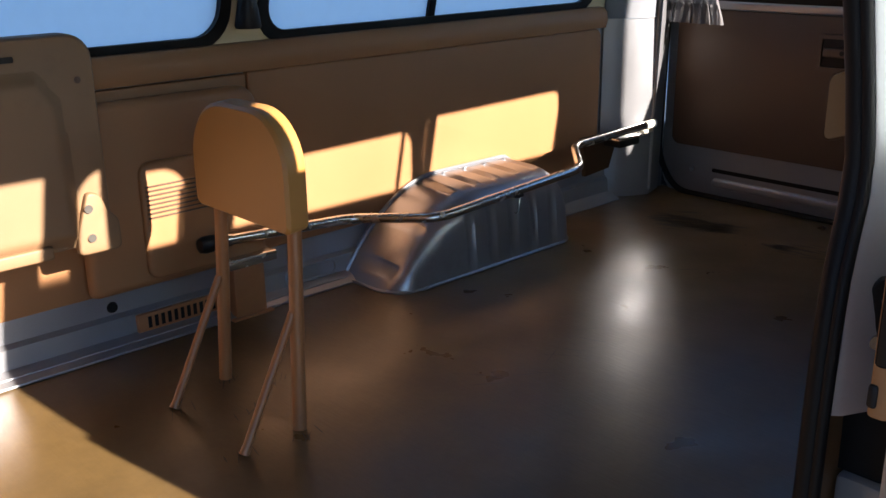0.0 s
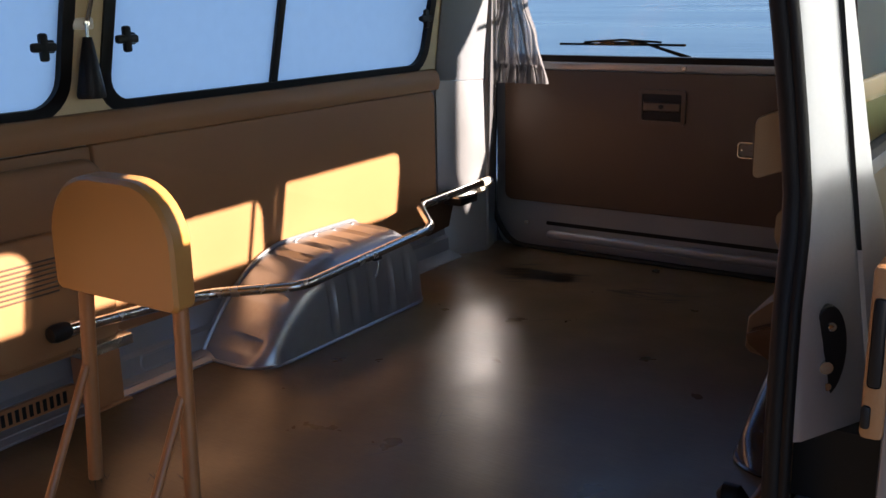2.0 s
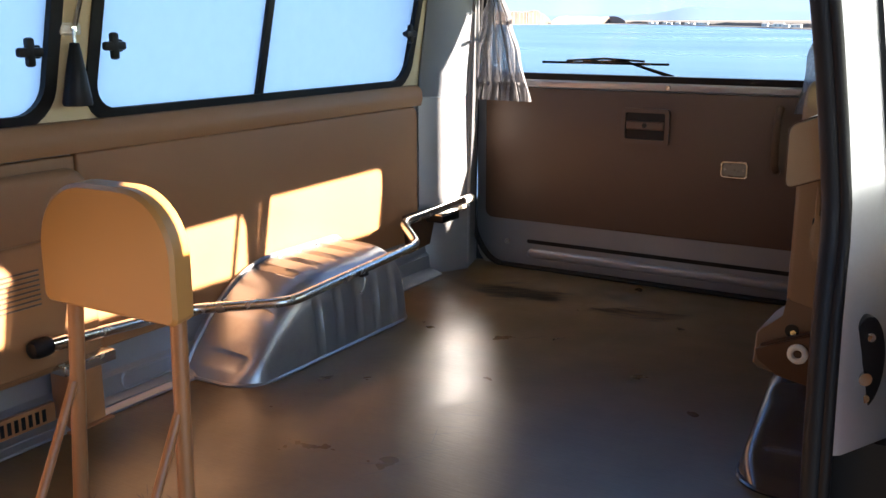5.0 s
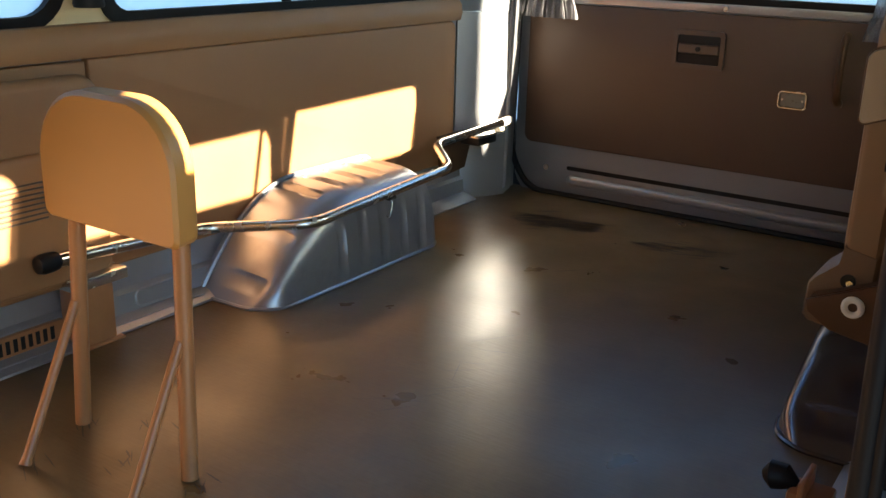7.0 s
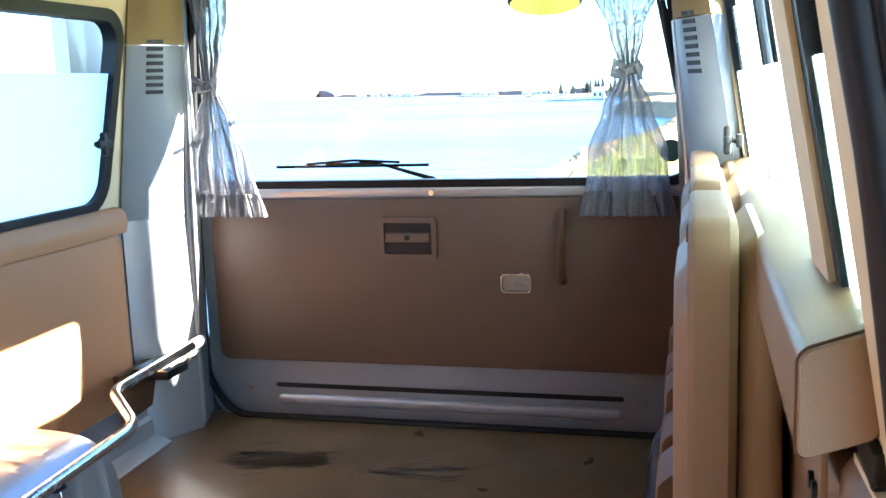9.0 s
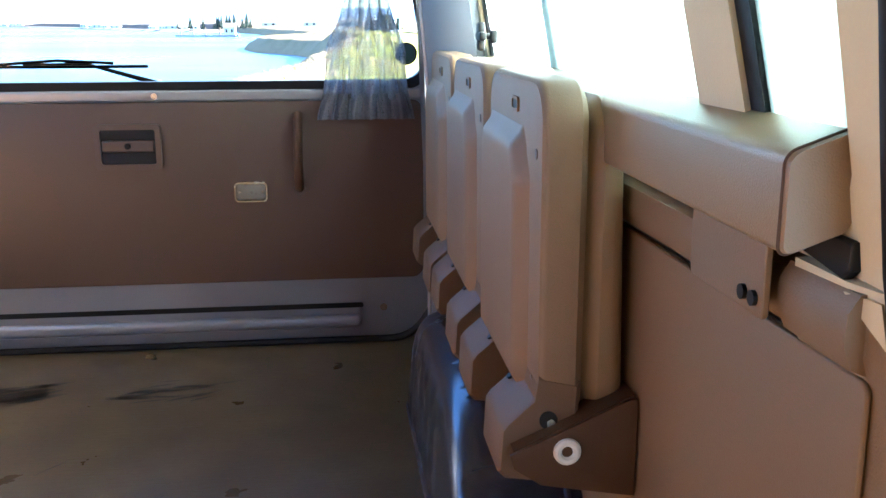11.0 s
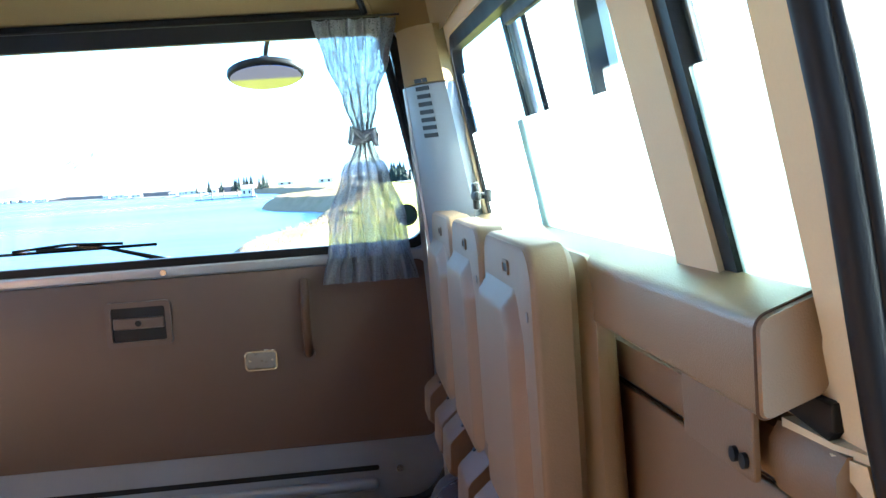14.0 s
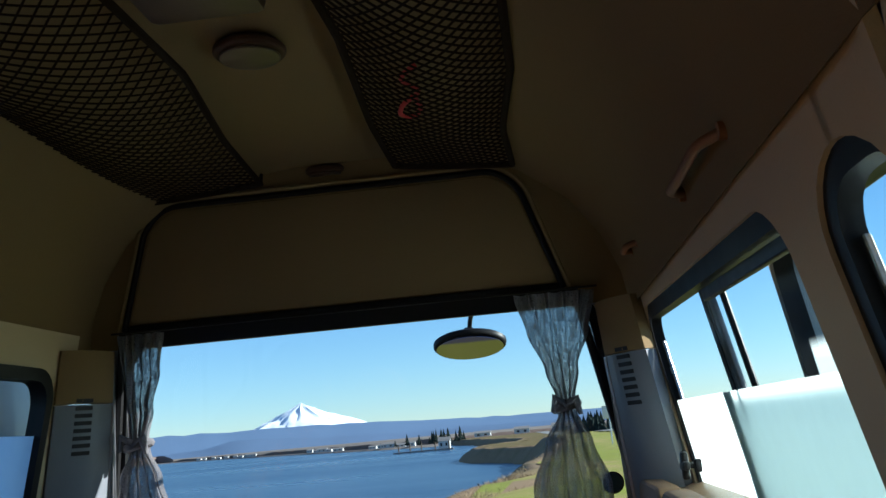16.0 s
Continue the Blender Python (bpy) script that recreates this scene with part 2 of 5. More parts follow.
    if caps and not closed:
        bm.faces.new(rings[0][::-1]); bm.faces.new(rings[-1])
    return bm

def tube(pts, r, n=10, closed=False):
    return add_tube(bmesh.new(), pts, r, n, closed=closed)

def rrect(u0, u1, v0, v1, r, n=6):
    """A rounded rectangle's outline; r: one radius, or four (from low-low round by high-low)."""
    rs = r if isinstance(r, (list, tuple)) else [r] * 4
    out = []
    for (cu, cv, a0), q in zip(((u0, v0, 180), (u1, v0, 270), (u1, v1, 0), (u0, v1, 90)), rs):
        su, sv = (1 if cu == u0 else -1), (1 if cv == v0 else -1)
        for i in range(n + 1):
            a = radians(a0 + 90 * i / n)
            out.append((cu + su * q + q * math.cos(a), cv + sv * q + q * math.sin(a)))
    return out

def add_slab(bm, outline, to3, d0, d1, bevel=0.0):
    """A flat plate of an outline, mapped by to3(u, v, depth), with a rounded front edge and a chamfered back."""
    cu, cv = (sum(p[i] for p in outline) / len(outline) for i in (0, 1))
    w = max(abs(p[0] - cu) for p in outline)
    h = max(abs(p[1] - cv) for p in outline)
    def ring(d, inset):
        return [bm.verts.new(to3(cu + (u - cu) * (1 - inset / w), cv + (v - cv) * (1 - inset / h), d)) for u, v in outline]
    s = 1 if d1 > d0 else -1
    rings = [ring(d0, bevel), ring(d0 + s * bevel, 0)] + [ring(d1 - s * bevel * (1 - math.sin(a)), bevel * (1 - math.cos(a))) for a in (0, 0.39, 0.785, 1.178, 1.571)] if bevel else [ring(d0, 0), ring(d1, 0)]
    k = len(outline)
    for a, b in zip(rings, rings[1:]):
        for i in range(k):
            bm.faces.new((a[i], a[(i + 1) % k], b[(i + 1) % k], b[i]))
    bm.faces.new(rings[0][::-1]); bm.faces.new(rings[-1])
    return bm

def slab(outline, to3, d0, d1, bevel=0.0):
    return add_slab(bmesh.new(), outline, to3, d0, d1, bevel)

def add_ring(bm, outer, inner, to3, d0, d1):
    """A plate between two outlines of the same count, with thickness."""
    k = len(outer)
    v = [[bm.verts.new(to3(u, w, d)) for u, w in o] for o in (outer, inner) for d in (d0, d1)]
    of, ob, inf, inb = v
    for i in range(k):
        j = (i + 1) % k
        bm.faces.new((of[i], of[j], inf[j], inf[i])); bm.faces.new((ob[i], ob[j], inb[j], inb[i]))
        bm.faces.new((of[i], of[j], ob[j], ob[i])); bm.faces.new((inf[i], inf[j], inb[j], inb[i]))
    return bm

def ring(outer, inner, to3, d0, d1):
    return add_ring(bmesh.new(), outer, inner, to3, d0, d1)

def add_disc(bm, c, axis, r, h, n=16, r2=None):
    m = Vector(axis).to_track_quat("Z", "Y").to_matrix().to_4x4()
    m.translation = Vector(c) + Vector(axis).normalized() * h / 2
    bmesh.ops.create_cone(bm, cap_ends=True, segments=n, radius1=r, radius2=r if r2 is None else r2, depth=h, matrix=m)
    return bm

def disc(c, axis, r, h, n=16, r2=None):
    return add_disc(bmesh.new(), c, axis, r, h, n, r2)

# ---------------------------------------------------------------- the van's shell
CX = 0.83                      # middle of the van
FRONT, REAR = -3.55, -0.03     # inner length
BELT, WTOP = 0.66, 1.155       # window sill and head

def lean(z):
    """How far the wall stands inside the sill line, by height."""
    return 0.0 if z < BELT else (z - BELT) * 0.16

def far(u, v, d):
    """Far wall: u along the van, v up, d into the cabin."""
    return (0.03 + lean(v) + d, u + max(0, v - BELT) * 0.08, v)

def near(u, v, d):
    out = 0.008 * min(1, max(0, (-1.4 - u) / 0.5))
    rise = 0.028 * min(1, max(0, (u + 1.65) / 1.3)) * max(0, v - 0.80) / 0.36
    return (2 * CX - 0.016 + out - lean(v) - d, u + max(0, v - BELT) * 0.20, v + rise)

def near_narrow(u, v, d):
    """Near wall at the narrow window, whose front edge slants forward with height."""
    return near(u - 0.13 * min(1, max(0, (-1.70 - u) / 0.19)) * max(0, v - BELT), v, d)

def rect_like(u0, u1, v0, v1, inner):
    """Points on a rectangle that answer to those of a rounded outline inside it."""
    cu, cv = (sum(p[i] for p in inner) / len(inner) for i in (0, 1))
    k = len(inner) // 4
    corners = [(u0, v0), (u1, v0), (u1, v1), (u0, v1)]
    out = []
    for q in range(4):
        c = corners[q]
        for i in range(k):
            f = i / (k - 1)
            p = inner[q * k + i]
            first, last = ((c[0], p[1]), (p[0], c[1])) if q % 2 == 0 else ((p[0], c[1]), (c[0], p[1]))
            if f < 0.5:
                t = f * 2
                out.append((first[0] * (1 - t) + c[0] * t, first[1] * (1 - t) + c[1] * t))
            elif f > 0.5:
                t = f * 2 - 1
                out.append((c[0] * (1 - t) + last[0] * t, c[1] * (1 - t) + last[1] * t))
            else:
                out.append(c)
    return out

def window(name, to3, u0, u1, v0, v1, film, film_top, bars=(), label="", depth=0.035, thin=0.0):
    """Rubber seal, sash bars, a clear pane and the frosted film on its lower part."""
    w = thing(name, label, "window", kind="structure")
    part("seal", ring(rrect(u0 - 0.012 + thin, u1 + 0.012, v0 - 0.012, v1 + 0.012, 0.085 if not thin else 0.05), rrect(u0 + 0.018 - thin, u1 - 0.018 + thin, v0 + 0.018, v1 - 0.018, 0.062 if not thin else 0.04), to3, -depth, 0.006), RUBBER, w, "black rubber seal")
    pane = part("pane", slab(rrect(u0, u1, v0, v1, 0.07), to3, -0.018, -0.014), GLASS, w, smooth=False)
    pane.visible_shadow = False
    part("film", slab(rrect(u0, u1, v0, film_top, (0.07, 0.07, 0.001, 0.001)), to3, -0.0125, -0.0115), film, w, "frosted privacy film", smooth=False)
    for b in bars:
        part("sash_bar", slab([(b - 0.013, v0 + 0.01), (b + 0.013, v0 + 0.01), (b + 0.013, v1 - 0.01), (b - 0.013, v1 - 0.01)], to3, -0.03, 0.0, 0.003), BLACK, w)
    return w

# floor
floor = tagged(part("floor", box((-0.02, FRONT, -0.04), (1.68, 0.02, 0.0)), FLOOR, smooth=False), "worn brown vinyl van floor with scuffs and stains", "floor", kind="structure")

# far wall, in bays with window openings
def wall_bay(to3, name, u0, u1, hole, mat, v0=BELT, v1=1.26, depth=0.045):
    i = rrect(*hole, 0.09)
    return tagged(part(name, ring(rect_like(u0, u1, v0, v1, i), i, to3, -depth, 0.0), mat), "cream painted window surround of the van wall", "wall", kind="structure")

FAR_WIN = [(-1.645, -0.345, 0.665, WTOP), (-3.10, -1.745, 0.665, WTOP)]
wall_bay(far, "wall_far_rear", -1.70, -0.24, FAR_WIN[0], PILLAR)
wall_bay(far, "wall_far_front", -3.20, -1.70, FAR_WIN[1], PILLAR)
window("window_1", far, *FAR_WIN[0], FILM_FAR, 1.01, (-1.07,), "sliding side window with frosted lower film and black rubber seal")
window("window_2", far, *FAR_WIN[1], FILM_FAR, 1.01, (-2.45,), "sliding side window with frosted lower film and black rubber seal")
tagged(part("wall_far_lower", box((-0.02, FRONT, -0.04), (0.03, -0.24, BELT)), SILVER, smooth=False), "silver-blue painted lower van wall", "wall", kind="structure")
tagged(part("wall_far_front_end", box((-0.02, FRONT, BELT), (0.09, -3.2, 1.26)), TRIM, smooth=False), "tan lined van wall", "wall", kind="structure")

# near wall: rear bay, narrow second window, then the side door's opening
NEAR_WIN = [(-1.618, -0.325, 0.665, WTOP), (-1.888, -1.722, 0.68, WTOP)]
wall_bay(near, "wall_near_rear", -1.68, -0.24, NEAR_WIN[0], PILLAR, depth=0.022)
wall_bay(near_narrow, "wall_near_narrow", -1.893, -1.68, NEAR_WIN[1], PILLAR, depth=0.02)
w3 = thing("window_3", "sliding side window with frosted lower film, sunny side", "window", kind="structure")
w4 = thing("window_4", "narrow side window with frosted lower film, sunny side", "window", kind="structure")
def sunny_window(w, to3, u0, u1, v0, v1, front, rear, film):
    """Glass set deep behind the trim: rubber shows at the head and the rear edge, hardly at the front."""
    part("seal", ring(rrect(u0 - 0.010, u1 + 0.012, v0 - 0.012, v1 + 0.010, 0.075), rrect(u0 + front, u1 - rear, v0 + 0.010, v1 - 0.030, 0.055), to3, -0.030, -0.006), RUBBER, w, "black rubber seal")
    pane = part("pane", slab(rrect(u0, u1, v0, v1, 0.07), to3, -0.018, -0.014), GLASS, w, smooth=False)
    pane.visible_shadow = False
    part("film", slab(rrect(u0, u1, v0, 1.03, (0.07, 0.07, 0.001, 0.001)), to3, -0.0125, -0.0115), film, w, "frosted privacy film", smooth=False)
    part("glazing_strip", slab([(u1 - rear - 0.010, v0 + 0.05), (u1 - rear - 0.001, v0 + 0.05), (u1 - rear - 0.001, v1 - 0.08), (u1 - rear - 0.010, v1 - 0.08)], to3, -0.028, -0.019, 0.002), STEEL, w, "bright aluminium glazing strip")
sunny_window(w3, near, *NEAR_WIN[0], -0.006, 0.026, FILM_NEAR)
sunny_window(w4, near_narrow, *NEAR_WIN[1], -0.006, 0.026, FILM_NEAR)
# meeting stiles of the sliding panes
part("sash_bar", slab([(-0.945, 0.672), (-0.913, 0.672), (-0.913, 1.140), (-0.945, 1.140)], near, -0.046, -0.030, 0.003), BLACK, w3)
part("sash_edge", slab([(-0.952, 0.68), (-0.946, 0.68), (-0.946, 1.14), (-0.952, 1.14)], near, -0.044, -0.032), STEEL, w3, "bare aluminium edge")
part("sash_stile", slab([(-0.982, 0.672), (-0.953, 0.672), (-0.953, 1.140), (-0.982, 1.140)], near, -0.044, -0.034, 0.003), VENT_TRIM, w3, "grey aluminium stile of the sliding pane")
part("sash_bar", slab([(-1.046, 0.90), (-1.030, 0.90), (-1.030, 1.140), (-1.046, 1.140)], near, -0.050, -0.040, 0.003), BLACK, w3)
part("head_rail", slab([(-1.60, 1.098), (-1.02, 1.098), (-1.02, 1.118), (-1.60, 1.118)], near, -0.026, -0.013, 0.003), BLACK, w3)
tagged(part("wall_near_lower", box((1.664, -1.885, -0.04), (1.70, -0.24, BELT)), SILVER, smooth=False), "silver-blue painted lower van wall", "wall", kind="structure")
# Unseen; its edge at -3.02 is set to narrow the light through the door.
tagged(part("wall_near_front", box((1.60, FRONT, -0.04), (1.66, -3.02, 1.26)), SILVER, smooth=False), "silver-blue painted van body beside the side door", "wall", kind="structure")
tagged(part("door_header", box((1.555, -3.15, 1.155), (1.68, -1.93, 1.30), 0.012), PILLAR), "cream trim over the side door opening", "trim", kind="structure")
# Added unseen wall at the cab end, dark so that it bounces little light.
tagged(part("closing_wall_front", box((-0.02, FRONT - 0.05, -0.04), (1.68, FRONT, 1.7)), BOARD, smooth=False), "plain dark brown wall added to close the cab end, unseen", "wall", kind="structure")

# ceiling: a high roof lining
PROFILE = [(0.720, 1.198), (0.721, 1.23), (0.709, 1.30), (0.665, 1.40), (0.59, 1.50), (0.47, 1.585), (0.30, 1.635), (0.12, 1.655)]
def ceiling_mesh():
    bm = bmesh.new()
    prof = [(CX + a, z) for a, z in PROFILE] + [(CX - a, z) for a, z in reversed(PROFILE)]
    ys = [FRONT + (-0.045 - FRONT) * i / 14 for i in range(15)]
    inner = [[bm.verts.new((x, y, z)) for x, z in prof] for y in ys]
    outer = [[bm.verts.new((CX + (x - CX) * 1.05, y, z + 0.03)) for x, z in prof] for y in ys]
    for g in (inner, outer):
        for a, b in zip(g, g[1:]):
            for i in range(len(prof) - 1):
                bm.faces.new((a[i], a[i + 1], b[i + 1], b[i]))
    for k in (0, -1):
        for i in range(len(prof) - 1):
            bm.faces.new((inner[k][i], inner[k][i + 1], outer[k][i + 1], outer[k][i]))
    for a, b, c, d in zip(inner, inner[1:], outer, outer[1:]):
        for i in (0, -1):
            bm.faces.new((a[i], b[i], d[i], c[i]))
    return bm
tagged(part("ceiling", ceiling_mesh(), HEADLINER), "beige fabric high-roof headliner", "ceiling", kind="structure")

for name, x0, x1 in (("body_corner_near", 1.548, 1.74), ("body_corner_far", -0.08, 0.112)):
    bm = box((x0, -0.028, -0.3), (x1, 0.012, 1.4), 0.01)
    for v in bm.verts:
        # the outer side leans in with the body
        if abs(v.co.x - CX) > 0.85:
            v.co.x = CX + math.copysign((0.835 if v.co.z < 0.5 else 0.74) + (abs(v.co.x - CX) - 0.91), v.co.x - CX)
    tagged(part(name, bm, SILVER), "silver-blue body corner beside the tailgate", "body corner", kind="structure")

# Added black box; stops daylight showing through the tailgate's lower corner gaps.
tagged(part("tailgate_backing", box((-0.02, 0.064, -0.35), (1.68, 0.10, 0.22)), RUBBER, smooth=False), "black backing box added behind the tailgate to close its corner gaps", "sill", kind="structure")

# rear corner pillars
def curved_panel(to3, v0, v1, d0, d1, u1=1.0, nu=10, nv=6):
    """A sheet with thickness over u from 0 to u1, fine enough to follow a curve."""
    bm = bmesh.new()
    g = [[[bm.verts.new(to3(u1 * i / nu, v0 + (v1 - v0) * j / nv, d)) for i in range(nu + 1)] for j in range(nv + 1)] for d in (d0, d1)]
    for k in (0, 1):
        for j in range(nv):
            for i in range(nu):
                bm.faces.new((g[k][j][i], g[k][j][i + 1], g[k][j + 1][i + 1], g[k][j + 1][i]))
    rim = [(0, i) for i in range(nu)] + [(j, nu) for j in range(nv)] + [(nv, nu - i) for i in range(nu)] + [(nv - j, 0) for j in range(nv)]
    for (a, b), (c, d) in zip(rim, rim[1:] + rim[:1]):
        bm.faces.new((g[0][a][b], g[0][c][d], g[1][c][d], g[1][a][b]))
    return bm

def corner_pillar(name, side, label):
    p = thing(name, label, "pillar", kind="structure")
    def to3(u, v, d):
        # u: 0 at the side wall, 1 at the edge beside the tailgate opening, beyond it the return to the seal
        up = max(0, v - BELT)
        x0, y0 = 0.036 + lean(v), -0.275 - up * 0.03
        x1, y1 = 0.150 + up * 0.09, -0.125 - up * 0.05
        if u <= 1:
            x, y = x0 + (x1 - x0) * u, y0 + (y1 - y0) * u
        else:
            x, y = x1 - 0.030 * (u - 1), y1 + (0.100 - up * 0.02) * (u - 1)
        n = Vector((0.80, -0.60, 0)) * (d + 0.018 * (math.sin(math.pi * u) if u < 1 else 0))
        return (x + n.x, y + n.y, v) if side < 0 else (2 * CX - x - n.x, y + n.y, v)
    part("panel", curved_panel(to3, -0.02, 0.62, -0.03, 0.0), SILVER, p, "silver-blue painted sheet metal")
    part("return_flange", slab([(1.01, -0.02), (1.95, -0.02), (1.95, 1.21), (1.01, 1.21)], to3, -0.02, -0.004), SILVER, p)
    part("edge_strip", tube([to3(1.0, z, 0.001) for z in (0.02, 0.2, 0.4, 0.6, 0.66, 0.8, 0.95, 1.08)], 0.006, 8), SILVER, p, "rolled edge of the pillar sheet")
    part("vent_panel", curved_panel(to3, 0.622, 1.08, -0.03, 0.002, 0.99), VENT_TRIM, p, "blue-grey plastic trim with vent slots")
    part("cap", curved_panel(to3, 1.083, 1.215, -0.03, 0.003), HEADLINER, p, "beige upper trim")
    for i in range(8):
        z = 0.955 + i * 0.0185
        part("vent_slot", slab(rrect(0.30, 0.58, z, z + 0.010, 0.003, 3), to3, 0.002, 0.0045), BLACK, p)
    return p
tagged(part("wall_far_corner", box((-0.09, -0.32, -0.04), (-0.045, -0.05, 1.3)), SILVER, smooth=False), "silver-blue painted body side behind the trim", "wall", kind="structure")
corner_pillar("pillar_far", -1, "silver-blue rear corner pillar with a slotted vent, far side")
corner_pillar("pillar_near", 1, "silver-blue rear corner pillar with a slotted vent, near side")

# ---------------------------------------------------------------- the tailgate
def gate(u, v, d):
    """Tailgate plane: u across, v up, d into the cabin; it leans in above the sill."""
    return (u, -d - max(0, v - 0.66) * 0.165, v)

def gate_window(u, v, d):
    """The tailgate's upper half, drawn in towards the roof."""
    return gate(0.815 + (u - 0.815) * (1 - 0.20 * max(0, v - 0.74)), v, d)

tailgate = thing("door_1", "closed silver-blue tailgate with brown board and large rear window", "tailgate", kind="structure")
WIN_L, WIN_R, WIN_B, WIN_T = 0.14, 1.52, 0.685, 1.24
part("lower_panel", slab(rrect(0.115, 1.545, -0.02, 0.66, (0.09, 0.09, 0.004, 0.004)), gate, -0.06, 0.0, 0.006), SILVER, tailgate, "silver-blue painted sheet metal")
part("trim_board", slab(rrect(0.155, 1.505, 0.172, 0.648, 0.03), gate, 0.0005, 0.008, 0.003), BOARD, tailgate, "brown hardboard panel")
i = rrect(WIN_L, WIN_R, WIN_B, WIN_T, 0.07)
part("window_frame", ring(rect_like(0.085, 1.575, 0.655, 1.30, i), i, gate_window, -0.05, 0.0), SILVER, tailgate)
part("window_seal", ring(rrect(WIN_L - 0.012, WIN_R + 0.012, WIN_B - 0.012, WIN_T + 0.03, 0.08), rrect(WIN_L + 0.014, WIN_R - 0.014, WIN_B + 0.014, WIN_T - 0.014, 0.055), gate_window, -0.03, 0.010), RUBBER, tailgate, "black rubber seal")
pane = part("pane", slab(rrect(WIN_L, WIN_R, WIN_B, WIN_T, 0.07), gate_window, -0.02, -0.016), GLASS, tailgate, smooth=False)
pane.visible_shadow = False
part("header_panel", slab(fillet2([(0.222, 1.285), (1.378, 1.285), (1.288, 1.535), (1.232, 1.577), (0.362, 1.577), (0.306, 1.535)], 0.03), gate, -0.02, 0.006, 0.006), HEADLINER, tailgate, "beige header panel above the rear window")
part("seal", tube(fillet([gate(*p, 0.012) for p in ((0.212, 1.27), (0.296, 1.535), (0.355, 1.586), (1.239, 1.586), (1.298, 1.540), (1.388, 1.27))], 0.05), 0.008, 8), RUBBER, tailgate, "black rubber weatherstrip")
part("seal_edge", tube(fillet([gate(*p, 0.016) for p in ((0.197, 1.27), (0.284, 1.543), (0.350, 1.601), (1.244, 1.601), (1.312, 1.548), (1.403, 1.27))], 0.05), 0.006, 8), HEADLINER, tailgate, "pale trim edge beside the weatherstrip")
part("opening_seal", tube(fillet([(0.205, -0.106, 1.27), (0.128, -0.032, 0.70), (0.122, -0.026, 0.50), (0.112, -0.022, 0.12), (0.19, -0.022, 0.004), (1.47, -0.022, 0.004), (1.548, -0.022, 0.12), (1.535, -0.026, 0.50), (1.525, -0.032, 0.70), (1.412, -0.106, 1.27)], 0.07), 0.011, 8), RUBBER, tailgate, "black rubber weatherstrip")
tagged(part("roof_end", slab([(0.0, 1.225), (1.66, 1.225), (1.66, 1.72), (0.0, 1.72)], gate, -0.03, 0.002), HEADLINER, smooth=False), "beige roof end above the tailgate", "trim", kind="structure")

# tailgate details
part("wiper_nut", disc(gate(0.828, 0.664, 0.014), (0, -1, 0), 0.008, 0.010, 12), STEEL, tailgate, "steel wiper spindle nut")
part("header_seal", slab(rrect(0.215, 1.390, 1.222, 1.284, 0.012), gate, 0.0045, 0.014, 0.004), RUBBER, tailgate, "black rubber weatherstrip")
part("sill_ridge", slab(rrect(0.13, 1.53, 0.650, 0.678, 0.010, 3), gate, 0.0, 0.016, 0.006), SILVER, tailgate)
part("rib", slab(rrect(0.33, 1.335, 0.036, 0.072, 0.016), gate, -0.002, 0.016, 0.012), SILVER, tailgate)
# Slightly raised black strip; the groove's darkness is its colour only.
part("groove", slab(rrect(0.325, 1.34, 0.089, 0.103, 0.006, 3), gate, -0.002, 0.0012), BLACK, tailgate, "black strip drawn for the pressed groove")
for x in (0.245, 1.395):
    part("plug", disc(gate(x, 0.088, 0.0), (0, -1, 0), 0.010, 0.004), STEEL, tailgate)
handle = part("latch_handle", ring(rrect(0.672, 0.836, 0.478, 0.594, 0.012), rrect(0.686, 0.822, 0.492, 0.580, 0.006), gate, 0.006, 0.017), BOARD_DARK, tailgate, "recessed dark brown plastic latch handle")
part("cup", slab(rrect(0.684, 0.824, 0.490, 0.582, 0.006), gate, 0.0075, 0.0095), BLACK, handle)
part("lever", slab(rrect(0.690, 0.818, 0.524, 0.553, 0.004), gate, 0.0095, 0.018, 0.004), BOARD_DARK, handle)
part("lock_button", disc(gate(0.754, 0.539, 0.018), (0, -1, 0), 0.008, 0.004), BLACK, handle)
lamp = part("courtesy_lamp", ring(rrect(1.013, 1.097, 0.389, 0.441, 0.012), rrect(1.0165, 1.0935, 0.3925, 0.4375, 0.009), gate, 0.006, 0.020), STEEL, tailgate, "chromed rectangular courtesy lamp")
part("lens", slab(rrect(1.017, 1.093, 0.393, 0.437, 0.008), gate, 0.007, 0.015, 0.004), LENS, lamp)
for x in (1.026, 1.084):
    part("screw", disc(gate(x, 0.415, 0.015), (0, -1, 0), 0.003, 0.002, 8), STEEL, lamp)
strap = part("pull_strap", tube(fillet([gate(1.182, 0.612, 0.008), gate(1.182, 0.600, 0.030), gate(1.180, 0.52, 0.042), gate(1.180, 0.435, 0.030), gate(1.180, 0.420, 0.008)], 0.03), 0.012, 10), BRACKET, tailgate, "brown moulded pull strap")
part("strap_foot", disc(gate(1.180, 0.418, 0.006), (0, -1, 0), 0.016, 0.010), BOARD_DARK, strap)
part("strap_foot", disc(gate(1.182, 0.612, 0.006), (0, -1, 0), 0.010, 0.010), STEEL, strap)

# rear wiper, outside the glass
MATTE = material("matte_black_rubber", (0.004, 0.004, 0.004), 0.9, vary=0.1, scale=30, fine=300, bump=0.0, spec=0.0)
wiper = thing("rear_wiper", "black rear wiper with metal arm resting on glass", "wiper", (0.83, 0.05, 0.69))
def at(ob, bm):
    bmesh.ops.translate(bm, vec=-ob.location, verts=bm.verts)
    return bm
part("blade", at(wiper, box((0.352, 0.036, 0.731), (0.808, 0.044, 0.739), 0.002)), MATTE, wiper)
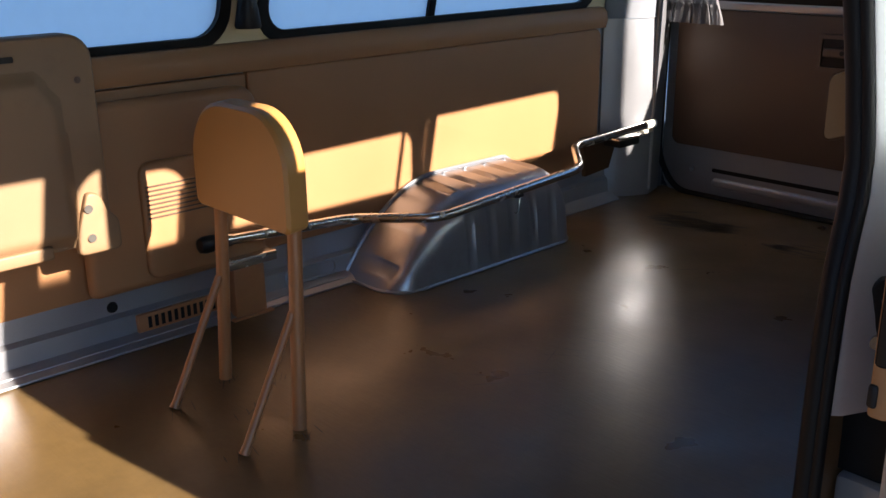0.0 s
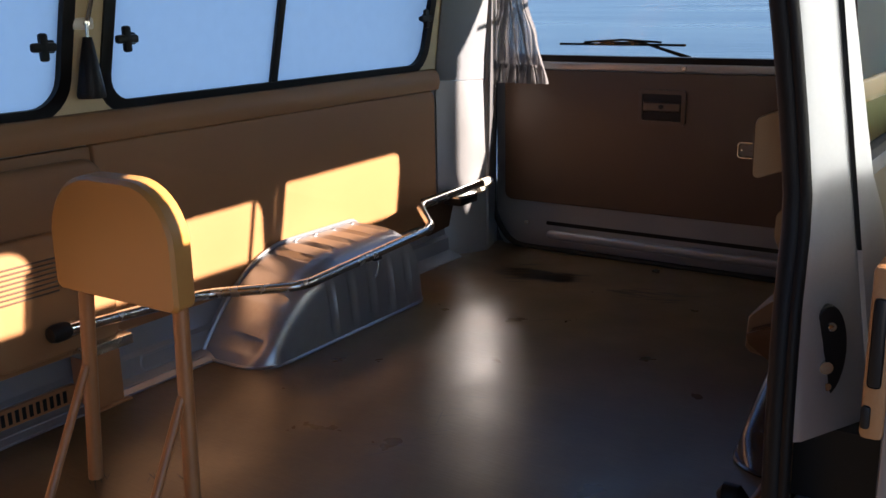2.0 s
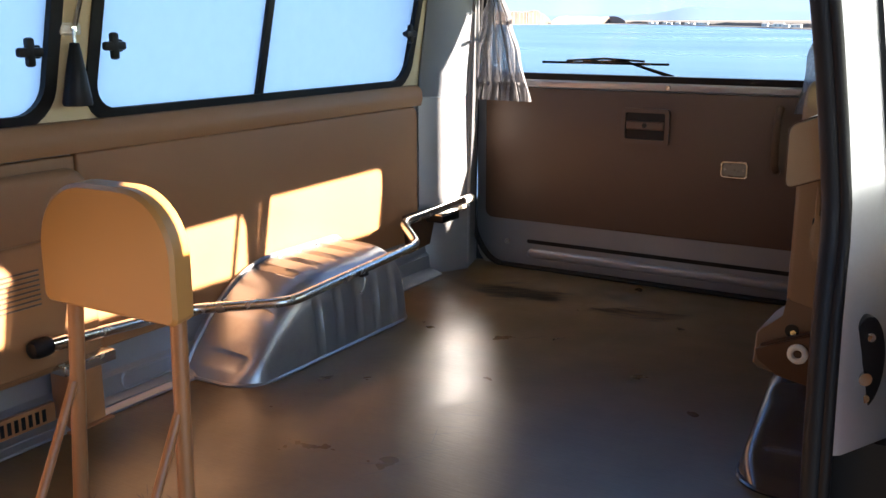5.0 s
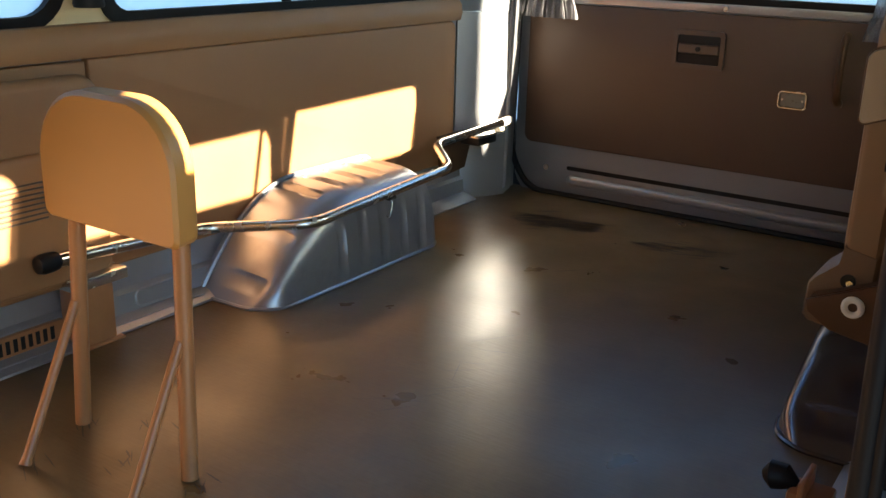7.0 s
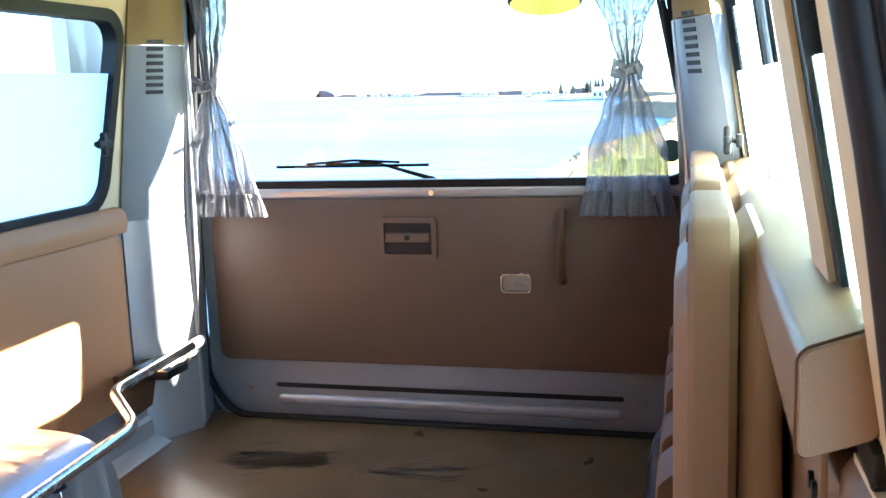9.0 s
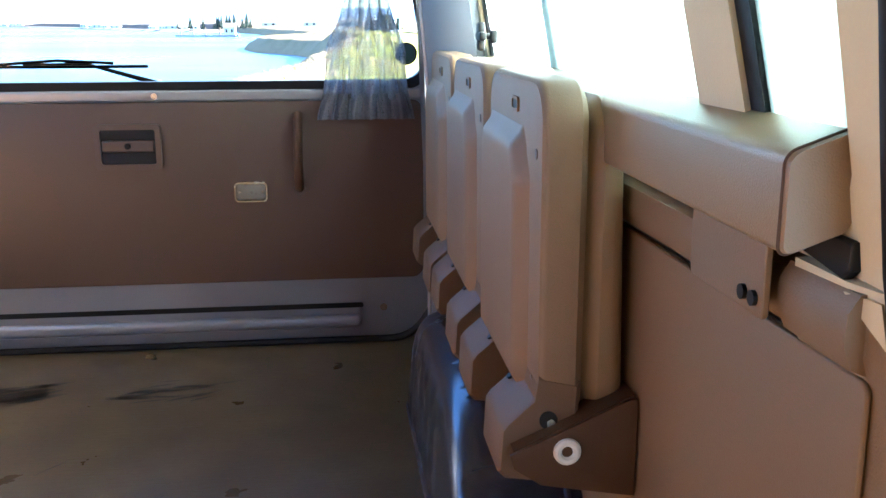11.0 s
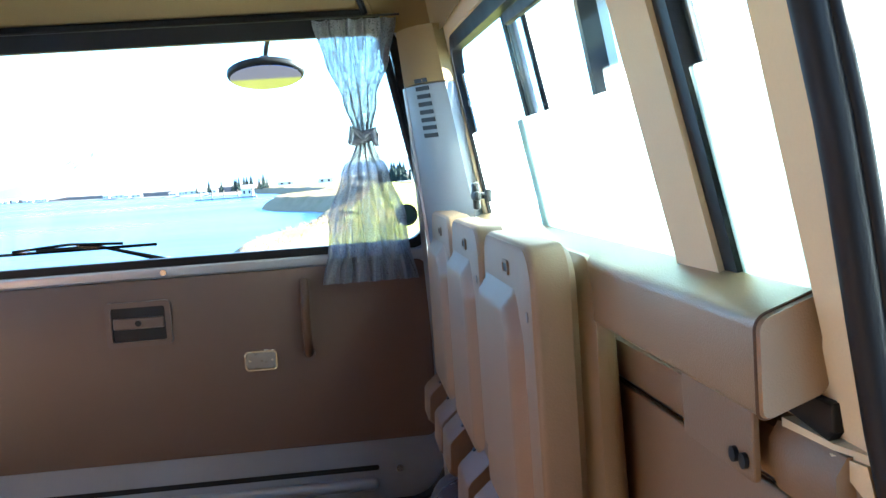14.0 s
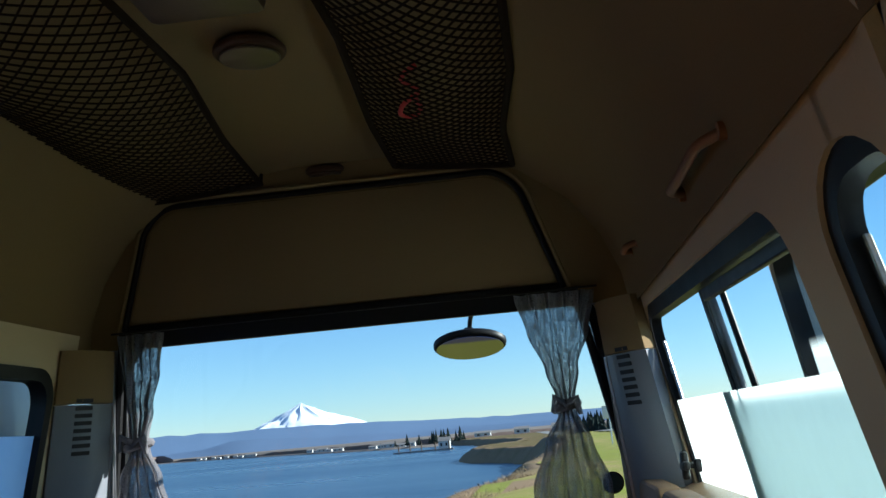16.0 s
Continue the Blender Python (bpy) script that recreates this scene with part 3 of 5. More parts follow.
part("blade_frame", at(wiper, add_tube(tube([(0.44, 0.05, 0.741), (0.58, 0.055, 0.750), (0.72, 0.05, 0.743)], 0.004, 6), [(0.50, 0.05, 0.740), (0.66, 0.05, 0.741)], 0.004, 6)), MATTE, wiper)
part("arm", at(wiper, tube([(0.60, 0.058, 0.744), (0.66, 0.062, 0.738), (0.83, 0.055, 0.690)], [0.003, 0.004, 0.007], 8)), MATTE, wiper)
part("pivot", at(wiper, disc((0.83, 0.03, 0.688), (0, 1, 0), 0.012, 0.03)), STEEL, wiper)

# reversing mirror outside
def ellipse(a, b, n=28):
    return [(a * math.cos(2 * math.pi * k / n), b * math.sin(2 * math.pi * k / n)) for k in range(n)]
MIRROR = material("mirror_glass", (0.36, 0.33, 0.40), 0.03, metal=1.0, vary=0.01, scale=3, fine=20, bump=0.0)
MIRROR.node_tree.nodes["Principled BSDF"].inputs["Roughness"].links and MIRROR.node_tree.links.remove(MIRROR.node_tree.nodes["Principled BSDF"].inputs["Roughness"].links[0])
mirror = thing("reversing_mirror", "oval black reversing mirror hung outside the rear window", "mirror", (1.112, 0.22, 1.170))
mt = math.radians(57)
def mir(u, v, d):
    return (u, -d * math.cos(mt) - v * math.sin(mt), v * math.cos(mt) - d * math.sin(mt))
part("housing", slab(ellipse(0.108, 0.062), mir, -0.028, 0.004, 0.012), BLACK, mirror)
part("glass", slab(ellipse(0.099, 0.053), mir, 0.0045, 0.006), MIRROR, mirror, smooth=False)
part("stem", tube(fillet([(0.0, 0.015, 0.03), (0.005, 0.015, 0.075), (0.03, -0.10, 0.12), (0.03, -0.235, 0.10)], 0.03), 0.007, 8), BLACK, mirror)
part("knuckle", box((-0.014, 0.002, 0.032), (0.014, 0.028, 0.058), 0.005), BLACK, mirror)

# round marker at the window's corner
marker = thing("round_marker", "round dark green reflector disc on the rear window", "reflector", (1.462, -0.012, 0.765))
GREEN = material("dark_green_reflector", (0.03, 0.09, 0.07), 0.35, vary=0.2, scale=40, fine=300, bump=0.2)
part("disc", disc((0, 0.004, 0), (0, -1, 0), 0.026, 0.008, 28, 0.023), GREEN, marker)
part("rim", tube([(0.026 * math.cos(a), 0.0, 0.026 * math.sin(a)) for a in (2 * math.pi * k / 28 for k in range(28))], 0.0025, 6, closed=True), BLACK, marker)

# lace curtains
def lace_material(name, lo, hi):
    m = bpy.data.materials.new(name)
    m.use_nodes = True
    n, l = m.node_tree.nodes, m.node_tree.links
    n.clear()
    out, mix, tr, tl, df, mx2 = (n.new(k) for k in ("ShaderNodeOutputMaterial", "ShaderNodeMixShader", "ShaderNodeBsdfTransparent", "ShaderNodeBsdfTranslucent", "ShaderNodeBsdfDiffuse", "ShaderNodeMixShader"))
    tl.inputs["Color"].default_value = (0.15, 0.145, 0.16, 1)
    df.inputs["Color"].default_value = (0.28, 0.275, 0.29, 1)
    mx2.inputs["Fac"].default_value = 0.5
    l.new(tl.outputs[0], mx2.inputs[1]); l.new(df.outputs[0], mx2.inputs[2])
    co, nz, rp, vo = n.new("ShaderNodeTexCoord"), n.new("ShaderNodeTexNoise"), n.new("ShaderNodeMapRange"), n.new("ShaderNodeTexVoronoi")
    nz.inputs["Scale"].default_value, nz.inputs["Detail"].default_value = 45, 3
    vo.inputs["Scale"].default_value = 320
    mp = n.new("ShaderNodeMapping")
    mp.inputs["Scale"].default_value = (2.6, 2.6, 0.22)
    l.new(co.outputs["Object"], mp.inputs["Vector"]); l.new(mp.outputs[0], nz.inputs["Vector"]); l.new(co.outputs["Object"], vo.inputs["Vector"])
    add = n.new("ShaderNodeMath")
    add.operation = "ADD"
    l.new(nz.outputs["Fac"], add.inputs[0]); l.new(vo.outputs["Distance"], add.inputs[1])
    rp.inputs["From Min"].default_value, rp.inputs["From Max"].default_value = 0.6, 1.15
    rp.inputs["To Min"].default_value, rp.inputs["To Max"].default_value = lo, hi
    l.new(add.outputs[0], rp.inputs["Value"]); l.new(rp.outputs[0], mix.inputs["Fac"])
    l.new(tr.outputs[0], mix.inputs[1]); l.new(mx2.outputs[0], mix.inputs[2]); l.new(mix.outputs[0], out.inputs[0])
    return m
LACE = lace_material("sheer_lace", 0.50, 1.0)
FRILL = lace_material("gathered_frill", 0.6, 0.97)
def curtain(label, top, tie, bottom, seed):
    """A sheer curtain gathered by a tie: spans of x at the head, the tie and the hem."""
    c = thing("curtain", label, "curtain", ((tie[0] + tie[1]) / 2, -0.08, 0.61), group="rear window curtains")
    rnd = random.Random(seed)
    ph = [rnd.uniform(0, 6.28) for _ in range(4)]
    keys = [(1.255, top), (1.16, tuple(t * 0.75 + k * 0.25 for t, k in zip(top, tie))), (1.06, tuple(t * 0.3 + k * 0.7 for t, k in zip(top, tie))), (0.985, tie), (0.955, tie), (0.88, tuple(b * 0.35 + k * 0.65 for b, k in zip(bottom, tie))), (0.76, tuple(b * 0.75 + k * 0.25 for b, k in zip(bottom, tie))), (0.60, bottom)]
    def span(z):
        for (z1, a), (z0, b) in zip(keys, keys[1:]):
            if z >= z0 - 1e-6:
                f = (z1 - z) / (z1 - z0)
                f = f * f * (3 - 2 * f)
                return [p * (1 - f) + q * f for p, q in zip(a, b)]
        return keys[-1][1]
    def sheet(z0, z1, nz, amp, pleats, off, flare=0.0):
        bm = bmesh.new()
        nu = 90
        rows = []
        for j in range(nz + 1):
            z = z0 + (z1 - z0) * j / nz
            a, b = span(z)
            w = b - a
            a, b = a - flare * (z1 - z) * 0.6, b + flare * (z1 - z) * 0.6
            k = min(1, w / 0.15)
            row = []
            for i in range(nu + 1):
                u = i / nu
                y = -0.052 - off - max(0, z - 0.66) * 0.165 + amp * (0.5 + 0.5 * k) * math.sin(pleats * 2 * math.pi * u + ph[0] + 0.5 * math.sin(z * 9 + ph[1])) + amp * 0.5 * math.sin(pleats * 4.7 * u + ph[2] + z * 5)
                row.append(bm.verts.new((a + (b - a) * u + 0.006 * math.sin(pleats * 6.283 * u * 0.5 + z * 14 + ph[3]), y, z)))
            rows.append(row)
        for p, q in zip(rows, rows[1:]):
            for i in range(nu):
                bm.faces.new((p[i], p[i + 1], q[i + 1], q[i]))
        return at(c, bm)
    part("sheer", sheet(0.655, 1.255, 60, 0.009, 9, 0.0), LACE, c, "sheer grey-white lace")
    part("frill", sheet(0.603, 0.668, 8, 0.008, 13, 0.004, 0.25), FRILL, c, "gathered frill at the hem")
    part("tie_band", at(c, tube([((tie[0] + tie[1]) / 2 + (tie[1] - tie[0]) * 0.62 * math.cos(a), -0.102 + 0.022 * math.sin(a), 0.968 + 0.006 * math.cos(a)) for a in (2 * math.pi * k / 24 for k in range(24))], 0.012, 8, closed=True)), FRILL, c, "knotted fabric tie")
    part("bow", at(c, add_tube(tube([((tie[0] + tie[1]) / 2, -0.135, 0.972), (tie[0] - 0.004, -0.139, 0.99), (tie[0] - 0.012, -0.135, 0.955)], [0.010, 0.013, 0.006], 8), [((tie[0] + tie[1]) / 2, -0.135, 0.972), (tie[1] + 0.002, -0.139, 0.985), (tie[1] + 0.010, -0.135, 0.945)], [0.010, 0.013, 0.006], 8)), FRILL, c)
    return c
curtain("sheer lace curtain tied back, hem frilled, sunlit in folds", (0.21, 0.335), (0.212, 0.262), (0.115, 0.345), 3)
curtain("sheer lace curtain tied back, hem frilled, by the folded seats", (1.262, 1.455), (1.338, 1.384), (1.235, 1.475), 5)
rod = thing("curtain_rod", "thin dark curtain wire above the rear window", "curtain rod", (0.83, -0.140, 1.262))
part("wire", at(rod, tube([(0.19, -0.146, 1.262), (1.47, -0.146, 1.262)], 0.003, 6)), BLACK, rod)

# ---------------------------------------------------------------- far side: trim, sill, wheel arch
def profile_run(pts, y0, y1, n=1):
    """A closed x-z outline drawn along the van."""
    bm = bmesh.new()
    rings = [[bm.verts.new((x, y0 + (y1 - y0) * k / n, z)) for x, z in pts] for k in range(n + 1)]
    for a, b in zip(rings, rings[1:]):
        for i in range(len(pts)):
            j = (i + 1) % len(pts)
            bm.faces.new((a[i], a[j], b[j], b[i]))
    bm.faces.new(rings[0][::-1]); bm.faces.new(rings[-1])
    return bm

trim_far = thing("trim_far", "tan vinyl wall trim with a rolled ledge below the windows", "wall trim", kind="structure")
part("ledge", profile_run([(0.031, 0.592), (0.063, 0.596), (0.070, 0.62), (0.066, 0.648), (0.052, 0.662), (0.031, 0.664)], -3.4, -0.30, 1), TRIM, trim_far)
part("board", slab(rrect(-1.70, -0.315, 0.135, 0.594, (0.004, 0.05, 0.03, 0.004)), lambda u, v, d: (0.031 + d, u, v), 0.0, 0.027, 0.006), TRIM, trim_far, "tan vinyl covered board")
part("front_board", slab(rrect(-3.4, -1.703, 0.125, 0.590, 0.004), lambda u, v, d: (0.031 + d, u, v), 0.0, 0.022, 0.004), TRIM, trim_far)
tagged(part("sill_far", profile_run([(0.031, 0.15), (0.050, 0.145), (0.054, 0.075), (0.066, 0.066), (0.070, 0.022), (0.100, 0.014), (0.122, 0.004), (0.122, -0.02), (0.031, -0.02)], -3.4, -0.26), SILVER), "silver-blue painted steel sill along the floor", "sill", kind="structure")

# thick moulded panel with louvres
def moulded_panel():
    p = thing("heater_panel", "thick tan moulded wall panel with louvred vent slots", "wall panel", (0.06, -1.88, 0.13))
    part("body", at(p, slab(rrect(-2.165, -1.70, 0.132, 0.570, (0.02, 0.02, 0.05, 0.04)), lambda u, v, d: (0.054 + d, u, v), 0.0, 0.045, 0.022)), TRIM, p)
    part("raised_field", at(p, slab(rrect(-2.03, -1.715, 0.15, 0.43, 0.03), lambda u, v, d: (0.054 + d, u, v), 0.04, 0.056, 0.010)), TRIM, p)
    for k in range(8):
        z = 0.298 + k * 0.0105
        part("louvre", at(p, box((0.108, -2.02, z), (0.1125, -1.86, z + 0.0042), 0.0012, 1)), BOARD_DARK, p)
    return p
moulded_panel()

def sill_grille():
    g = thing("sill_grille", "small tan plastic vent grille on the sill", "vent", (0.07, -1.94, 0.02))
    part("frame", at(g, box((0.066, -2.06, 0.020), (0.080, -1.83, 0.064), 0.003)), LEG, g)
    for k in range(11):
        y = -2.035 + k * 0.017
        part("slot", at(g, box((0.0795, y, 0.028), (0.0815, y + 0.009, 0.056))), BLACK, g, smooth=False)
    return g
sill_grille()
plug = thing("rubber_plug", "round black rubber plug in the sill", "plug", (0.052, -2.106, 0.092))
part("cap", disc((0, 0, 0), (1, 0, 0), 0.014, 0.006, 20, 0.011), RUBBER, plug)
emb = thing("pressed_rib", "rounded rectangular pressing in the silver sill", "pressing", (0.055, -1.57, 0.05))
part("frame", at(emb, tube([(0.0665 + 0.035 * (0.066 - v), u, v) for u, v in rrect(-1.634, -1.474, 0.024, 0.064, 0.016)], 0.0042, 8, closed=True)), SILVER, emb)
seam = thing("sill_seam", "two sealed seams where the sill meets the floor", "seam", kind="structure")
part("seam_bead", tube([(0.121, -3.38, 0.004), (0.121, -1.46, 0.004)], 0.004, 6), SILVER, seam)
part("seam_bead", tube([(0.100, -3.38, 0.014), (0.100, -1.46, 0.014)], 0.003, 6), SILVER, seam)

def arch(name, label, to_x, y0, y1, H, w, paint):
    """A ribbed inner wheel arch with a long sloping nose: to_x maps the distance from the wall into x."""
    a = thing(name, label, "wheel arch", (to_x(0.1), (y0 + y1) / 2, 0.0))
    bm = bmesh.new()
    L, n = y1 - y0, 150
    sect = [(0.0, 1.0), (0.20, 1.0), (0.42, 0.995), (0.58, 0.985), (0.69, 0.965), (0.77, 0.935), (0.83, 0.895), (0.88, 0.835), (0.915, 0.76), (0.942, 0.66), (0.962, 0.52), (0.977, 0.36), (0.989, 0.18), (1.0, 0.0)]
    def height(s):
        front, back = min(1, s / 0.50), min(1, (1 - s) / 0.13)
        return H * (1 - (1 - front) ** 2.15) * (1 - (1 - back) ** 2.6) ** 0.55
    def width(s):
        return w * (1 - 0.26 * max(0, 1 - s / 0.10) ** 2.2) * (1 - 0.12 * max(0, 1 - (1 - s) / 0.06) ** 2)
    rows = []
    for i in range(n + 1):
        s = (i / n) ** 1.25
        h, ww = height(s), width(s)
        rib = max(0.0, (math.sin((s - 0.36) / 0.54 * math.pi * 2 * 4.5) - 0.45) / 0.55) ** 0.6 if 0.36 < s < 0.90 else 0.0
        slot = max((max(0.0, 1 - ((s - c) / 0.020) ** 2) ** 0.5 for c in (0.052, 0.190)))
        row = []
        for k, (u, v) in enumerate(sect):
            dz = -0.018 * max(0.0, (rib - 0.12) / 0.88) if 1 <= k <= 3 else 0.0
            dx = -0.009 * rib if 9 <= k <= 12 else 0.0
            dy = 0.010 * slot if 2 <= k <= 5 else 0.0
            row.append(bm.verts.new((to_x(u * ww + dx), y0 + L * s + dy, max(0.0, h * v + dz))))
        rows.append(row)
    for p, q in zip(rows, rows[1:]):
        for k in range(len(sect) - 1):
            bm.faces.new((p[k], p[k + 1], q[k + 1], q[k]))
    bmesh.ops.remove_doubles(bm, verts=bm.verts, dist=0.0004)
    part("shell", at(a, bm), paint, a, "painted pressed steel")
    fl = [(0.02, y0 - 0.004), (w * 0.72, y0 - 0.003), (w * 0.93, y0 + 0.028), (w * 1.005, y0 + 0.08), (w * 1.005, (y0 + y1) / 2), (w * 1.0, y1 - 0.04), (w * 0.90, y1 + 0.003), (0.02, y1 + 0.004)]
    part("seam", at(a, tube(fillet([(to_x(x), y, 0.003) for x, y in fl], 0.04), 0.005, 6)), paint, a, "sealed seam at the floor")
    part("wall_flange", at(a, tube([(to_x(0.022), y0 + L * q / 40, height(q / 40) + 0.004) for q in range(41)], 0.006, 6)), paint, a, "welded flange along the wall")
    return a
arch("wheel_arch", "silver-blue ribbed steel wheel arch on the floor, under a steel rail", lambda d: 0.05 + d, -1.448, -0.728, 0.236, 0.250, ARCH_PAINT)
arch("wheel_arch", "silver-blue ribbed steel wheel arch below folded seats, shade in its colour", lambda d: 1.635 - d, -1.335, -0.44, 0.245, 0.215, ARCH_SHADED)

# steel rail along the far wall
rail = thing("bench_rail", "bent bare steel tube rail along the far wall", "rail", (0.2, -1.0, 0.2))
rail_pts = fillet([(0.130, -1.85, 0.213), (0.108, -1.45, 0.180), (0.322, -1.312, 0.198), (0.333, -0.748, 0.233), (0.166, -0.576, 0.250), (0.172, -0.20, 0.263)], 0.045, 8)
part("tube", at(rail, tube(rail_pts, 0.0135, 14)), STEEL, rail)
part("end_cap", at(rail, tube([(0.172, -0.20, 0.263), (0.172, -0.145, 0.265)], 0.0145, 14)), WHITE, rail, "pale plastic end cap")
part("stub", at(rail, tube([(0.165, -0.205, 0.236), (0.150, -0.135, 0.238)], 0.010, 12)), WHITE, rail)
part("grip", at(rail, tube([(0.130, -1.862, 0.214), (0.130, -1.868, 0.214), (0.131, -1.880, 0.214), (0.131, -1.900, 0.214), (0.131, -1.910, 0.214), (0.131, -1.914, 0.214)], [0.012, 0.019, 0.0205, 0.0205, 0.017, 0.008], 16)), BLACK, rail, "black ribbed rubber grip")
part("collar", at(rail, tube([(0.1285, -1.828, 0.2112), (0.1298, -1.864, 0.2138)], 0.0165, 14)), CHROME, rail)
hook = part("hook", at(rail, tube(fillet([(0.330, -1.02, 0.205), (0.338, -1.02, 0.190), (0.335, -1.025, 0.158), (0.329, -1.028, 0.150), (0.324, -1.026, 0.154)], 0.008), 0.0013, 6)), STEEL, rail, "thin wire hook")
part("hook_clip", at(rail, box((0.324, -1.036, 0.198), (0.340, -1.004, 0.207), 0.003)), BLACK, hook)
latch = thing("rail_latch", "black and steel clamp holding the rail's rear end", "latch", (0.10, -0.25, 0.2))
part("clamp", at(latch, box((0.105, -0.345, 0.205), (0.178, -0.235, 0.232), 0.006)), BLACK, latch)
part("bracket", at(latch, box((0.08, -0.36, 0.232), (0.185, -0.20, 0.239), 0.002)), STEEL, latch)
part("back_plate", at(latch, slab([(-0.42, 0.235), (-0.22, 0.235), (-0.27, 0.11), (-0.40, 0.10)], lambda u, v, d: (0.06 + d, u, v), 0.0, 0.018, 0.003)), BRACKET, latch, "brown steel gusset plate")
post = thing("rail_stand", "tan steel stand carrying the rail, with steel top plate", "bracket", (0.1, -1.78, 0.0))
part("body", at(post, box((0.062, -1.825, 0.0), (0.128, -1.735, 0.132), 0.006)), LEG, post)
part("foot", at(post, box((0.055, -1.84, 0.0), (0.14, -1.722, 0.006), 0.002)), LEG, post)
part("top_plate", at(post, box((0.055, -1.838, 0.132), (0.135, -1.700, 0.158), 0.004)), STEEL, post)

# ---------------------------------------------------------------- padded barrier on tube legs
def barrier():
    b = thing("seat_backrest", "yellow-tan padded backrest panel on four tan tube legs", "backrest", (0.53, -2.03, 0.0))
    o = rrect(0.357, 0.690, 0.388, 0.611, (0.016, 0.016, 0.110, 0.125), 9)
    part("pad", at(b, slab(o, lambda u, v, d: (u - d * 0.22, -2.030 + d, v), 0.0, 0.056, 0.007)), BARRIER, b)
    for top, foot, mid, tip in (((0.411, -2.004, 0.40), (0.392, -2.018, 0.0), (0.406, -2.020, 0.238), (0.441, -2.168, 0.0)), ((0.664, -2.000, 0.40), (0.690, -2.034, 0.0), (0.673, -2.022, 0.235), (0.700, -2.166, 0.0))):
        part("leg", at(b, tube([top, foot], 0.0142, 12)), LEG, b, "tan painted steel tube")
        part("brace", at(b, tube([mid, tuple(m * 0.06 + q * 0.94 for m, q in zip(mid, tip)), tip], [0.0085, 0.0085, 0.0105], 10)), LEG, b)
    return b
barrier()

# ---------------------------------------------------------------- folding seats
def raised(outline, to3, d0, d1, ramp, n=44):
    """A soft-edged pressing over a convex outline: it rises from d0 to d1 over the width of the ramp."""
    us, vs = [p[0] for p in outline], [p[1] for p in outline]
    bm = bmesh.new()
    rows = []
    for j in range(n + 1):
        row = []
        for i in range(n + 1):
            u, v = min(us) + (max(us) - min(us)) * i / n, min(vs) + (max(vs) - min(vs)) * j / n
            inside = 1.0
            for (a, b), (c, d) in zip(outline, outline[1:] + outline[:1]):
                inside = min(inside, ((c - a) * (v - b) - (d - b) * (u - a)) / math.hypot(c - a, d - b) / ramp)
            k = min(1, max(0, inside))
            k = k * k * (3 - 2 * k)
            row.append(bm.verts.new(to3(u, v, (d0 if inside > -0.02 else 0.004) + (d1 - d0) * k)))
        rows.append(row)
    for p, q in zip(rows, rows[1:]):
        for i in range(n):
            bm.faces.new((p[i], p[i + 1], q[i + 1], q[i]))
    return bm
def folding_seat(label, group, m, hinged=True):
    """A jump seat folded up against the wall; x points into the wall, y along the van, origin under its middle on the floor line."""
    s = thing("folding_seat", label, "folding seat", group=group)
    def f(u, v, d):
        return (d, u, v)
    part("shell", slab(rrect(-0.195, 0.195, 0.345, 0.778, (0.03, 0.03, 0.05, 0.05)), f, 0.058, 0.0, 0.010), TRIM_SHELL, s, "scuffed tan moulded plastic shell")
    field = [(-0.132, 0.354), (0.190, 0.354), (0.190, 0.676), (0.168, 0.714), (-0.080, 0.714), (-0.122, 0.650)]
    part("raised_field", raised(field, f, -0.001, -0.018, 0.030), TRIM_SHELL, s, "raised field moulded into the shell")
    part("edge_lip", tube([f(u, v, 0.004) for u, v in rrect(-0.188, 0.188, 0.352, 0.771, (0.03, 0.03, 0.05, 0.05))], 0.0045, 6, closed=True), TRIM_SHELL, s, "worn moulded rim")
    part("slot", slab(rrect(-0.040, -0.004, 0.733, 0.745, 0.003, 2), f, 0.001, -0.0012), BLACK, s)
    part("slot_lip", ring(rrect(-0.044, 0.0, 0.729, 0.749, 0.005, 2), rrect(-0.040, -0.004, 0.733, 0.745, 0.003, 2), f, 0.002, -0.003), TRIM_SHELL, s)
    for u, v in ((-0.158, 0.688), (-0.155, 0.392), (0.165, 0.688)):
        part("screw", disc((0.002, u, v), (-1, 0, 0), 0.007, 0.003, 12), BOARD_DARK, s)
    part("pad", slab(rrect(-0.188, 0.185, 0.335, 0.758, 0.05, 8), lambda u, v, d: (d if d < 0.08 else d + 0.010 * max(0, 0.6 - v) / 0.25, u, v), 0.061, 0.106, 0.018), CUSHION, s, "tan vinyl padded seat")
    def flare(y0, y1):
        prof = [(0.056, 0.400), (0.002, 0.412), (-0.003, 0.380), (-0.040, 0.348), (-0.047, 0.338), (-0.050, 0.282), (-0.040, 0.272), (0.050, 0.258)]
        return slab(prof, lambda u, v, d: (u, d, v), y0, y1, 0.006)
    if not hinged:
        ear = part("ear", slab(fillet2([(-0.205, 0.330), (-0.112, 0.330), (-0.112, 0.375), (-0.128, 0.420), (-0.142, 0.462), (-0.168, 0.455), (-0.182, 0.418), (-0.205, 0.395)], 0.014), f, 0.010, -0.014, 0.006), TRIM_SHELL, s, "moulded ear with two screws")
        for v in (0.366, 0.428):
            part("screw", disc((-0.014, -0.140, v), (-1, 0, 0), 0.009, 0.004, 14), STEEL, ear, "bare steel screw")
        part("lower_lip", slab(rrect(-0.06, 0.190, 0.338, 0.366, 0.006), f, 0.004, -0.016, 0.005), TRIM_SHELL, s)
        s.matrix_world = m
        return s
    flange = part("hinge_flange", flare(-0.196, -0.070), FLANGE, s, "flared lower edge of the shell")
    part("bolt_hole", disc((-0.012, -0.085, 0.371), (-0.6, 0, 0.8), 0.007, 0.004, 10), BLACK, flange)
